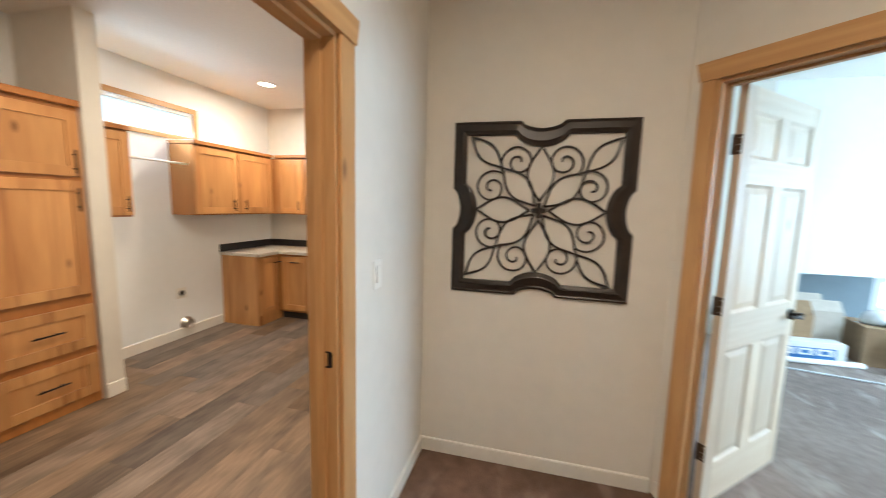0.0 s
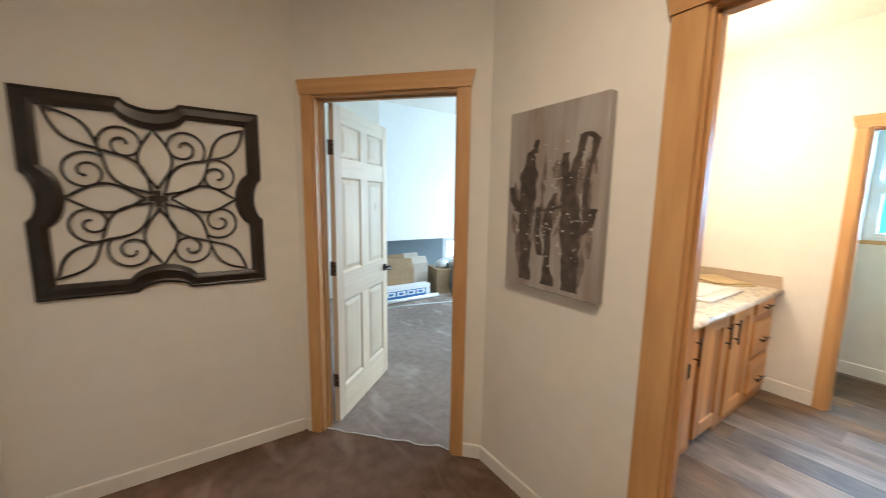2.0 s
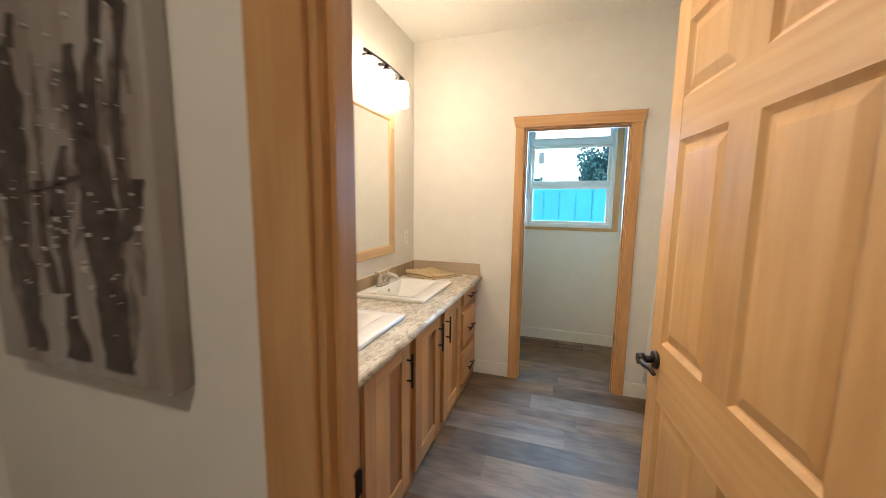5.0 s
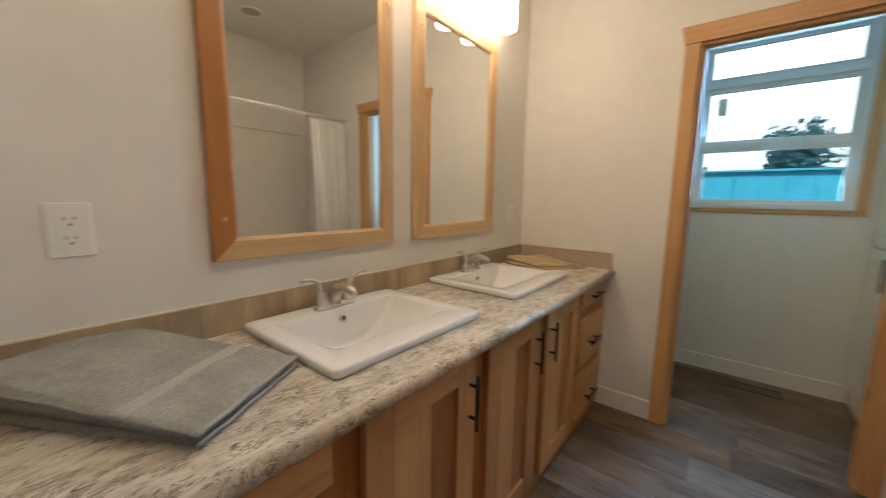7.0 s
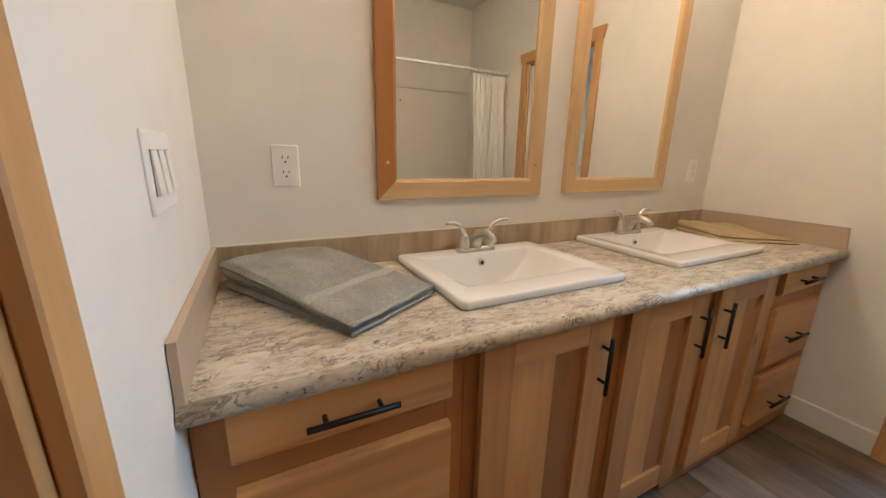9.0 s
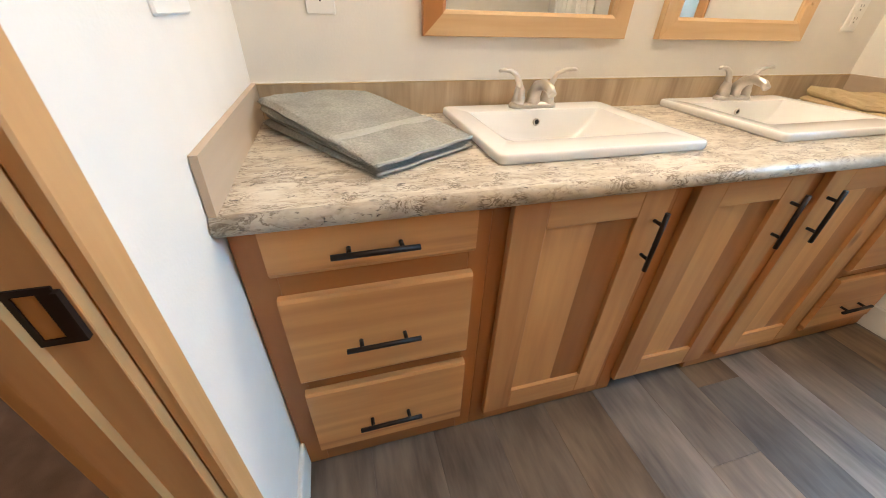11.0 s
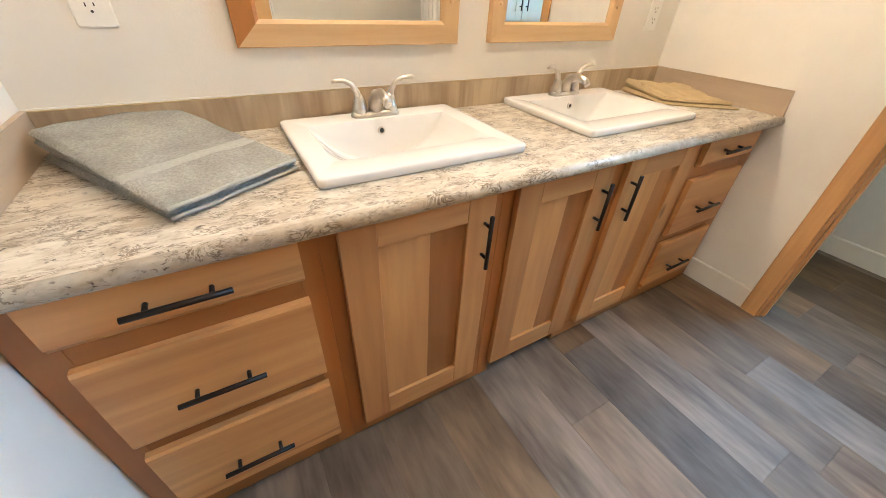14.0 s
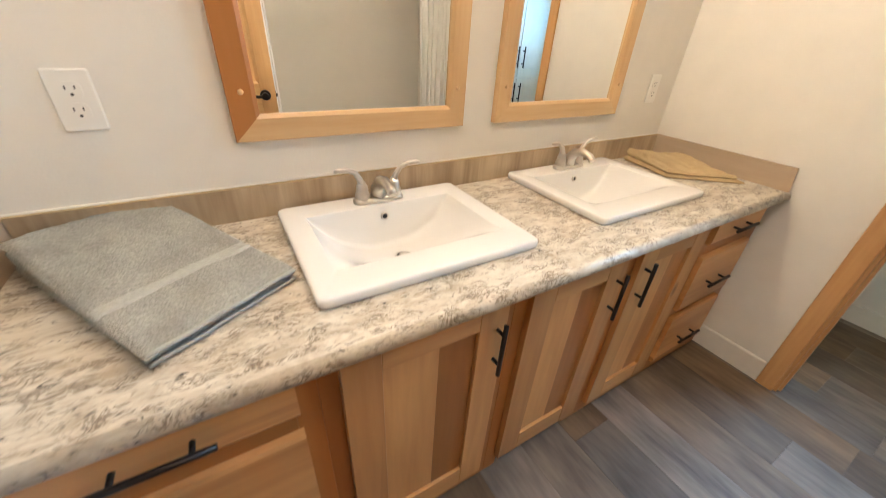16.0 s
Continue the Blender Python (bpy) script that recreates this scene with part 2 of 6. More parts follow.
def laminate(name):
    """Cream granite-look laminate: tan clouds, thin broken brown veins and dark crumbs."""
    m = bpy.data.materials.new(name)
    m.use_nodes = True
    n, l = m.node_tree.nodes, m.node_tree.links
    p = n["Principled BSDF"]
    p.inputs["Roughness"].default_value = 0.34
    tc, mp = n.new("ShaderNodeTexCoord"), n.new("ShaderNodeMapping")
    mp.inputs["Rotation"].default_value = (0, 0, radians(-32))
    mp.inputs["Scale"].default_value = (1.0, 2.3, 1.7)
    l.new(tc.outputs["Object"], mp.inputs["Vector"])

    def nz(scale, detail, dist, rough=0.6):
        t = n.new("ShaderNodeTexNoise")
        t.inputs["Scale"].default_value, t.inputs["Detail"].default_value, t.inputs["Distortion"].default_value = scale, detail, dist
        t.inputs["Roughness"].default_value = rough
        l.new(mp.outputs[0], t.inputs["Vector"])
        return t.outputs[0]

    def math_(op, a, b=0.0):
        t = n.new("ShaderNodeMath")
        t.operation = op
        for i, v in enumerate((a, b)):
            if isinstance(v, float):
                t.inputs[i].default_value = v
            else:
                l.new(v, t.inputs[i])
        return t.outputs[0]

    def band(v, lo, hi, a, b):
        t = n.new("ShaderNodeMapRange")
        t.inputs["From Min"].default_value, t.inputs["From Max"].default_value = lo, hi
        t.inputs["To Min"].default_value, t.inputs["To Max"].default_value = a, b
        l.new(v, t.inputs["Value"])
        return t.outputs[0]

    def blend(fac, a, b):
        t = n.new("ShaderNodeMix")
        t.data_type = "RGBA"
        l.new(fac, t.inputs[0])
        for i, v in ((6, a), (7, b)):
            if isinstance(v, tuple):
                t.inputs[i].default_value = (*v, 1)
            else:
                l.new(v, t.inputs[i])
        return t.outputs[2]

    ground = blend(band(nz(7.0, 6, 1.2), 0.38, 0.64, 0.0, 1.0), (0.62, 0.57, 0.48), (0.40, 0.335, 0.25))
    ground = blend(band(nz(24.0, 5, 0.8), 0.45, 0.7, 0.0, 0.6), ground, (0.72, 0.69, 0.61))
    vein = band(math_("ABSOLUTE", math_("SUBTRACT", nz(19.0, 7, 2.2, 0.68), 0.5)), 0.016, 0.052, 1.0, 0.0)
    vein = math_("MULTIPLY", vein, band(nz(13.0, 3, 0.5), 0.44, 0.57, 0.0, 0.9))
    ground = blend(vein, ground, (0.15, 0.108, 0.068))
    crumb = math_("MULTIPLY", band(nz(38.0, 4, 1.5), 0.58, 0.64, 0.0, 1.0), band(nz(11.0, 3, 1.0), 0.48, 0.60, 0.0, 0.95))
    ground = blend(crumb, ground, (0.05, 0.042, 0.036))
    l.new(ground, p.inputs["Base Color"])
    bp = n.new("ShaderNodeBump")
    bp.inputs["Strength"].default_value, bp.inputs["Distance"].default_value = 0.08, 0.001
    l.new(vein, bp.inputs["Height"])
    l.new(bp.outputs[0], p.inputs["Normal"])
    return m


PAINT = mat("wall_paint", (0.75, 0.715, 0.645), 0.75, noise_scale=9, noise_amt=0.03, stains=0.04, bump=0.12, bump_scale=160)
PAINT_WHITE = mat("white_wall_paint", (0.82, 0.84, 0.84), 0.7, noise_scale=9, noise_amt=0.02, stains=0.03, bump=0.1, bump_scale=160)
# the far room's dimness is put into this wall colour
PAINT_DIM = mat("dimmed_blue_grey_wall", (0.24, 0.30, 0.33), 0.8, noise_scale=6, noise_amt=0.05, stains=0.08)
CEIL = mat("ceiling_paint", (0.80, 0.77, 0.70), 0.85, noise_scale=40, noise_amt=0.03, stains=0.02, bump=0.25, bump_scale=90)
TRIMW = mat("white_trim_paint", (0.78, 0.75, 0.68), 0.45, noise_scale=20, noise_amt=0.03, stains=0.04)
FIR = {a: wood("fir_trim_" + "xyz"[a], (0.62, 0.36, 0.155), (0.44, 0.215, 0.075), a, 0.9, 0.42, 0.12) for a in range(3)}
PINE = {a: wood("pine_door_" + "xyz"[a], (0.66, 0.42, 0.19), (0.50, 0.27, 0.10), a, 0.8, 0.42, 0.12) for a in range(3)}
RAWPINE = {a: wood("raw_pine_" + "xyz"[a], (0.76, 0.66, 0.53), (0.62, 0.49, 0.35), a, 0.8, 0.55, 0.12) for a in range(3)}
HICK = {a: wood("hickory_" + "xyz"[a], (0.71, 0.385, 0.15), (0.37, 0.145, 0.046), a, 0.5, 0.36, 0.14, contrast=0.85, rings=0.05, fine=0.34, streaks=0.75) for a in range(3)}
HICKF = {a: wood("hickory_frame_" + "xyz"[a], (0.47, 0.195, 0.055), (0.30, 0.11, 0.03), a, 0.5, 0.38, 0.10, fine=0.28) for a in range(3)}
HICKD = {a: wood("hickory_heartwood_" + "xyz"[a], (0.52, 0.235, 0.075), (0.23, 0.08, 0.025), a, 0.5, 0.36, 0.14, contrast=0.75, rings=0.06, fine=0.3, streaks=0.6) for a in range(3)}
MAPLE = {a: wood("maple_frame_" + "xyz"[a], (0.68, 0.47, 0.25), (0.55, 0.32, 0.14), a, 0.8, 0.42, 0.10) for a in range(3)}
PLANK = wood("vinyl_plank", (0.30, 0.218, 0.155), (0.068, 0.048, 0.036), 1, 0.6, 0.5, 0.38, knots=False, contrast=0.85, hues=0.35, rings=0.07, fine=0.42, spec=0.22, along=2.3)
CARPET = mat("grey_taupe_carpet", (0.33, 0.27, 0.245), 0.95, spec=0.1, noise_scale=14, noise_amt=0.18, stains=0.25, bump=1.0, bump_scale=420)
BROWNC = mat("brown_carpet", (0.24, 0.145, 0.105), 0.95, spec=0.1, noise_scale=12, noise_amt=0.22, stains=0.45, bump=1.0, bump_scale=420)


def scuffed(m, pale, amount):
    """Adds dusty, brushed pale scuffs to a carpet's colour."""
    n, l = m.node_tree.nodes, m.node_tree.links
    p = n["Principled BSDF"]
    old = p.inputs["Base Color"].links[0].from_socket
    tc, mp, nz, mr, mx = (n.new("ShaderNode" + k) for k in ("TexCoord", "Mapping", "TexNoise", "MapRange", "Mix"))
    mp.inputs["Rotation"].default_value, mp.inputs["Scale"].default_value = (0, 0, radians(35)), (2.6, 0.9, 1.0)
    nz.inputs["Scale"].default_value, nz.inputs["Detail"].default_value, nz.inputs["Distortion"].default_value = 1.5, 6, 1.2
    mr.inputs["From Min"].default_value, mr.inputs["From Max"].default_value = 0.56, 0.70
    mr.inputs["To Min"].default_value, mr.inputs["To Max"].default_value = 0.0, amount
    mx.data_type = "RGBA"
    mx.inputs[7].default_value = (*pale, 1)
    l.new(tc.outputs["Object"], mp.inputs["Vector"])
    l.new(mp.outputs[0], nz.inputs["Vector"])
    l.new(nz.outputs[0], mr.inputs["Value"])
    l.new(mr.outputs[0], mx.inputs[0])
    l.new(old, mx.inputs[6])
    l.new(mx.outputs[2], p.inputs["Base Color"])


scuffed(CARPET, (0.60, 0.56, 0.52), 0.42)
scuffed(BROWNC, (0.42, 0.31, 0.25), 0.35)
LAMIN = laminate("speckled_laminate")
SPLASH = wood("taupe_streaked_splash", (0.54, 0.42, 0.275), (0.29, 0.20, 0.12), 2, 1.05, 0.4, 0.05, knots=False, contrast=1.25, fine=0.35)
SPLASHS = wood("taupe_side_splash", (0.54, 0.42, 0.30), (0.40, 0.30, 0.205), 1, 0.6, 0.4, 0.05, knots=False, contrast=0.8, fine=0.3)
PORC = mat("white_porcelain", (0.75, 0.74, 0.715), 0.07, spec=0.6)
SURR = mat("cream_acrylic", (0.76, 0.715, 0.63), 0.22, spec=0.4, noise_scale=3, noise_amt=0.03)
ACRYL = mat("white_acrylic", (0.80, 0.79, 0.75), 0.18, spec=0.5)
NICKEL = mat("brushed_nickel", (0.62, 0.58, 0.53), 0.28, 1.0, noise_scale=60, noise_amt=0.06)
BRONZE = mat("oil_rubbed_bronze", (0.028, 0.020, 0.017), 0.42, 0.6, noise_scale=40, noise_amt=0.15)
DARKBR = mat("bronze_hinge", (0.10, 0.065, 0.045), 0.45, 0.7, noise_scale=30, noise_amt=0.2)
IRON = mat("dark_iron", (0.028, 0.020, 0.015), 0.33, 0.2, noise_scale=18, noise_amt=0.35, stains=0.2)
PLASTIC = mat("white_plastic", (0.80, 0.78, 0.72), 0.35, noise_scale=8, noise_amt=0.02)
SLOT = mat("dark_slot", (0.03, 0.028, 0.026), 0.6)
VINYL = mat("white_vinyl", (0.78, 0.80, 0.80), 0.35, noise_scale=8, noise_amt=0.03)
TOWEL = mat("grey_terry", (0.35, 0.345, 0.31), 0.95, spec=0.05, noise_scale=170, noise_amt=0.22, stains=0.2, bump=1.0, bump_scale=240)
TOWELB = mat("grey_terry_band", (0.40, 0.395, 0.36), 0.85, spec=0.1, noise_scale=120, noise_amt=0.1, bump=0.4, bump_scale=500)
TAN = mat("tan_cloth", (0.50, 0.38, 0.215), 0.9, spec=0.1, noise_scale=20, noise_amt=0.1, stains=0.1, bump=0.5, bump_scale=300)
CURT = mat("white_curtain_fabric", (0.78, 0.77, 0.73), 0.8, noise_scale=60, noise_amt=0.03)
CARD = mat("brown_cardboard", (0.36, 0.24, 0.14), 0.85, noise_scale=16, noise_amt=0.12, stains=0.12, vary=0.15)
BLUE = mat("blue_print", (0.03, 0.17, 0.42), 0.6, noise_scale=20, noise_amt=0.06)
WHITEP = mat("white_print", (0.75, 0.78, 0.80), 0.6, noise_scale=20, noise_amt=0.04)
ROLLM = mat("grey_felt_roll", (0.20, 0.205, 0.19), 0.95, noise_scale=40, noise_amt=0.2, stains=0.15, bump=0.6, bump_scale=200)
FILM = mat("clear_plastic_film", (0.62, 0.66, 0.68), 0.15, noise_scale=12, noise_amt=0.2, bump=0.8, bump_scale=30)
# near-black for the underlay and for toe boards, whose recess shade is painted in
DARK = mat("dark_underlay_and_toe_shade", (0.04, 0.035, 0.03), 0.9, noise_scale=10, noise_amt=0.2)
BLACKL = mat("black_laminate", (0.035, 0.03, 0.03), 0.35, noise_scale=60, noise_amt=0.3)
PALEL = streaked("pale_laminate", (0.66, 0.62, 0.55), (0.50, 0.44, 0.36), (0.2, 0.16, 0.13), 20, (1, 1.5, 1), 0.3)
CANVAS = None
MIRROR = mat("mirror_silver", (0.86, 0.87, 0.86), 0.01, 1.0)
GLASS = glass("window_glass")
SHADE = emitter("lit_opal_glass", (1.0, 0.83, 0.64), 23.0)
LED = emitter("lit_led_disc", (1.0, 0.86, 0.66), 14.0)
GRASS = mat("dry_grass", (0.10, 0.11, 0.05), 0.95, noise_scale=3, noise_amt=0.3, stains=0.3)
BLUESID = mat("blue_siding", (0.06, 0.66, 0.96), 0.6, noise_scale=2, noise_amt=0.1, stains=0.08)
# distance haze is put into the leaf colour, paler and bluer than green
LEAF = mat("hazed_leaf", (0.07, 0.23, 0.27), 0.8, noise_scale=5, noise_amt=0.3)
BARK = mat("bark", (0.10, 0.075, 0.055), 0.9, noise_scale=8, noise_amt=0.3)


# ---- building helpers ----
def box(bm, x0, x1, y0, y1, z0, z1, bevel=0.0, seg=1, m=None):
    vs = [bm.verts.new((x, y, z)) for x in (x0, x1) for y in (y0, y1) for z in (z0, z1)]
    fs = [bm.faces.new([vs[i] for i in q]) for q in ((0, 1, 3, 2), (4, 6, 7, 5), (0, 4, 5, 1), (2, 3, 7, 6), (0, 2, 6, 4), (1, 5, 7, 3))]
    if bevel:
        es = list({e for f in fs for e in f.edges})
        r = bmesh.ops.bevel(bm, geom=es, offset=bevel, segments=seg, affect="EDGES", profile=0.5)
        vs = list({v for f in r["faces"] for v in f.verts} | {v for v in vs if v.is_valid})
    if m is not None:
        for v in vs:
            v.co = m @ v.co
    return vs


def cyl(bm, p0, p1, r0, r1=None, n=16, caps=True):
    """A cylinder or cone between two points."""
    r1 = r0 if r1 is None else r1
    return tube(bm, [p0, p1], [r0, r1], n, caps)


def tube(bm, pts, radii, n=10, caps=True, flat=1.0):
    """A swept round bar along points; flat squeezes it on one axis."""
    pts = [Vector(p) for p in pts]
    if not isinstance(radii, (list, tuple)):
        radii = [radii] * len(pts)
    rings, side = [], None
    for i, p in enumerate(pts):
        d = (pts[min(i + 1, len(pts) - 1)] - pts[max(i - 1, 0)]).normalized()
        if side is None:
            side = d.cross(Vector((0, 0, 1)))
            if side.length < 0.1:
                side = d.cross(Vector((0, 1, 0)))
        side = (side - d * side.dot(d)).normalized()
        up = d.cross(side)
        rings.append([bm.verts.new(p + (side * math.cos(2 * math.pi * k / n) + up * flat * math.sin(2 * math.pi * k / n)) * radii[i]) for k in range(n)])
    for a, b in zip(rings, rings[1:]):
        for k in range(n):
            f = bm.faces.new((a[k], a[(k + 1) % n], b[(k + 1) % n], b[k]))
            f.smooth = True
    if caps:
        bm.faces.new(rings[0][::-1])
        bm.faces.new(rings[-1])
    return rings


def loops(bm, rings, cap_first=False, cap_last=False, smooth=True, closed=True):
    """Skin a row of equal rings of points."""
    vr = [[bm.verts.new(p) for p in r] for r in rings]
    n = len(vr[0])
    for a, b in zip(vr, vr[1:]):
        for k in range(n if closed else n - 1):
            f = bm.faces.new((a[k], a[(k + 1) % n], b[(k + 1) % n], b[k]))
            f.smooth = smooth
    if cap_first:
        bm.faces.new(vr[0][::-1])
    if cap_last:
        bm.faces.new(vr[-1])
    return vr


def rrect(cx, cy, w, h, r, z, n=5):
    """A rounded rectangle's points, anticlockwise."""
    out = []
    for sx, sy, a0 in ((1, 1, 0), (-1, 1, 90), (-1, -1, 180), (1, -1, 270)):
        for k in range(n + 1):
            a = radians(a0 + 90 * k / n)
            out.append((cx + sx * (w / 2 - r) + r * math.cos(a), cy + sy * (h / 2 - r) + r * math.sin(a), z))
    return out


def thing(name, m, label, category, group="", kind=""):
    e = new(name)
    e.matrix_basis = m
    e.empty_display_size = 0.1
    return tagged(e, label, category, group, kind)


def root(ob):
    m = Matrix()
    while ob is not None:
        m = ob.matrix_basis @ m
        ob = ob.parent
    return m


def part(name, bm, material, parent=None, label="", world=False):
    """Links a bmesh as one mesh object under a thing or part; world: its points are in world metres."""
    if world and parent is not None:
        bm.transform(root(parent).inverted())
    bmesh.ops.recalc_face_normals(bm, faces=bm.faces)
    me = bpy.data.meshes.new(name)
    bm.to_mesh(me)
    bm.free()
    me.materials.append(material)
    o = new(name, me)
    o.parent = parent
    if label:
        o["label"] = label
    return o


def block(name, dims, material, parent=None, label="", bevel=0.0, world=False):
    bm = bmesh.new()
    box(bm, *dims, bevel=bevel)
    return part(name, bm, material, parent, label, world)


H = 2.80          # ceiling height
HB = 3.05         # bedroom ceiling


def wall(name, m, length, thick, height, material, holes=(), label=""):
    """A wall along local x from 0 to length, y from 0 to thick, with openings (x0, x1, z0, z1)."""
    bm = bmesh.new()
    xs = sorted({0, length, *[h[0] for h in holes], *[h[1] for h in holes]})
    for a, b in zip(xs, xs[1:]):
        hs = sorted([(h[2], h[3]) for h in holes if h[0] <= a and h[1] >= b])
        z = 0.0
        for z0, z1 in hs:
            if z0 > z:
                box(bm, a, b, 0, thick, z, z0)
            z = z1
        if z < height:
            box(bm, a, b, 0, thick, z, height)
    bmesh.ops.remove_doubles(bm, verts=bm.verts, dist=1e-5)
    seen = {}
    for f in list(bm.faces):
        k = tuple(sorted((round(v.co.x, 4), round(v.co.y, 4), round(v.co.z, 4)) for v in f.verts))
        seen.setdefault(k, []).append(f)
    bmesh.ops.delete(bm, geom=[f for fs in seen.values() if len(fs) > 1 for f in fs], context="FACES")
    o = part(name, bm, material)
    o.matrix_basis = m
    return tagged(o, label or "painted interior wall", "wall", kind="structure")


# ---- the rooms' shell ----
# bath / hall partition along y (local x runs +y, thickness towards -x)
BD0, BD1, DOORH = -0.248, 0.582, 2.125
wall("wall_bath_west", pose(1.797, -3.2, 0, 0, 0, 90), 4.78, 0.092, H, PAINT, [(3.2 + BD0, 3.2 + BD1, 0, DOORH)], "warm off-white painted wall between hall and bathroom")
wall("wall_bath_north", pose(1.797, 1.48, 0), 4.6, 0.09, HB, PAINT, (), "warm off-white painted wall behind the vanity")
TD0, TD1, TDH = -0.230, 0.545, 2.068
wall("wall_bath_east", pose(4.307, -1.26, 0, 0, 0, 90), 2.74, 0.092, H, PAINT, [(1.26 + TD0, 1.26 + TD1, 0, TDH)], "warm off-white painted wall beside the vanity")
wall("wall_bath_south", pose(1.705, -1.35, 0), 3.7, 0.09, H, PAINT)
wall("wall_tub_end", pose(2.67, -1.26, 0, 0, 0, 90), 0.79, 0.09, H, PAINT)
WY0, WY1, WZ0, WZ1 = -0.25, 0.605, 1.235, 2.41
wall("wall_toilet_east", pose(5.40, -1.26, 0, 0, 0, 90), 2.74, 0.15, H, PAINT, [(1.26 + WY0, 1.26 + WY1, WZ0, WZ1)], "off-white painted outer wall under the window")
# hall
wall("wall_hall_north", pose(-0.51, 2.495, 0), 1.44, 0.10, H, PAINT, (), "tan-lit painted wall behind the iron wall decoration")
UD0, UD1, UDH = 0.69, 1.530, 2.05
wall("wall_hall_west", pose(-0.41, -3.0, 0, 0, 0, 90), 5.49, 0.10, H, PAINT, [(3 + UD0, 3 + UD1, 0, UDH)], "painted hall wall with the utility room doorway")
wall("wall_hall_south", pose(-0.51, -3.1, 0), 2.215, 0.10, H, PAINT)
DA = Vector((0.905, 2.49, 0))
DANG = math.degrees(math.atan2(1.64 - 2.49, 1.715 - 0.905))
MD = pose(DA.x, DA.y, 0, 0, 0, DANG)
DU0, DU1 = 0.108, 0.990
wall("wall_diagonal", MD @ pose(-0.03, 0, 0), 1.22, 0.115, H, PAINT, [(0.03 + DU0, 0.03 + DU1, 0, DOORH)], "painted diagonal wall across the hall's corner")
# bedroom
wall("wall_bedroom_west", pose(1.0, 2.6, 0, 0, 0, 90), 3.0, 0.10, HB, PAINT)
wall("wall_bedroom_east", pose(6.55, 1.48, 0, 0, 0, 90), 6.8, 0.15, HB, PAINT_WHITE, [(0.82, 3.22, 0.85, 2.35)])
wall("wall_bedroom_north", pose(0.9, 5.6, 0), 1.93, 0.10, HB, PAINT)
wall("wall_upper_white", pose(2.83, 5.6, 0), 3.57, 0.06, HB, PAINT_WHITE, [(0, 3.57, 0, 0.84)], "large white panel that ends above the floor")
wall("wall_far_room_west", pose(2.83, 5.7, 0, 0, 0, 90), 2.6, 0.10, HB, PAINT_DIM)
wall("wall_far_room_north", pose(2.7, 6.6, 0), 3.8, 0.12, HB, PAINT_DIM, [(2.05, 3.65, 0.22, 1.35)], "wall of the room beyond, its dimness put into a blue-grey colour")
wall("wall_diagonal_top", MD @ pose(-0.03, 0.02, H + 0.1), 1.3, 0.09, 0.3, PAINT)
# utility room
wall("wall_utility_west", pose(-3.5, -0.1, 0, 0, 0, 90), 5.15, 0.10, H, PAINT_WHITE, [(2.65, 3.87, 2.19, 2.45)], "white painted laundry wall")
wall("wall_utility_north", pose(-3.6, 4.95, 0), 3.2, 0.10, H, PAINT)
wall("wall_utility_east", pose(-0.41, 2.59, 0, 0, 0, 90), 2.36, 0.10, H, PAINT)
wall("wall_utility_south", pose(-3.5, -0.1, 0), 2.99, 0.10, H, PAINT)
wall("wall_stub", pose(-3.5, 2.36, 0), 0.63, 0.13, H, PAINT, (), "short white partition beside the pantry")


def ceiling(name, dims):
    return tagged(block(name, dims, CEIL), "warm white textured ceiling", "ceiling", kind="structure")


ceiling("ceiling_bath", (1.797, 5.25, -1.26, 1.48, H, H + 0.1))
ceiling("ceiling_hall", (-0.41, 1.797, -3.0, 2.6, H, H + 0.1))
ceiling("ceiling_utility", (-3.5, -0.51, 0.0, 4.95, H, H + 0.1))
ceiling("ceiling_bedroom", (0.9, 6.5, 1.57, 8.2, HB, HB + 0.1))

# two carpets that meet in a seam under the diagonal door


def sheet(name, outline, material, label):
    bm = bmesh.new()
    loops(bm, [[(x, y, z) for x, y in outline] for z in (-0.03, 0.0)], True, True, smooth=False)
    return tagged(part(name, bm, material), label, "floor", kind="structure")


P0, P1 = MD @ Vector((-0.04, 0.035, 0)), MD @ Vector((1.19, 0.035, 0))
sheet("floor_hall", [(-0.46, -3.0), (1.75, -3.0), (1.75, 1.58), (P1.x, P1.y), (P0.x, P0.y), (-0.46, 2.56)], BROWNC, "brown dusty hall carpet with an unfinished edge")
sheet("floor_bedroom", [(P0.x, P0.y), (P1.x, P1.y), (1.80, 1.56), (6.4, 1.56), (6.4, 8.2), (0.95, 8.2), (0.95, 2.58)], CARPET, "grey taupe bedroom carpet with scuffs")
tagged(block("subfloor_bath", (1.75, 5.4, -1.3, 1.57, -0.06, -0.008), DARK), "dark underlay below the planks", "floor", kind="structure")
tagged(block("subfloor_utility", (-3.55, -0.46, -0.05, 5.0, -0.06, -0.008), DARK), "dark underlay below the planks", "floor", kind="structure")


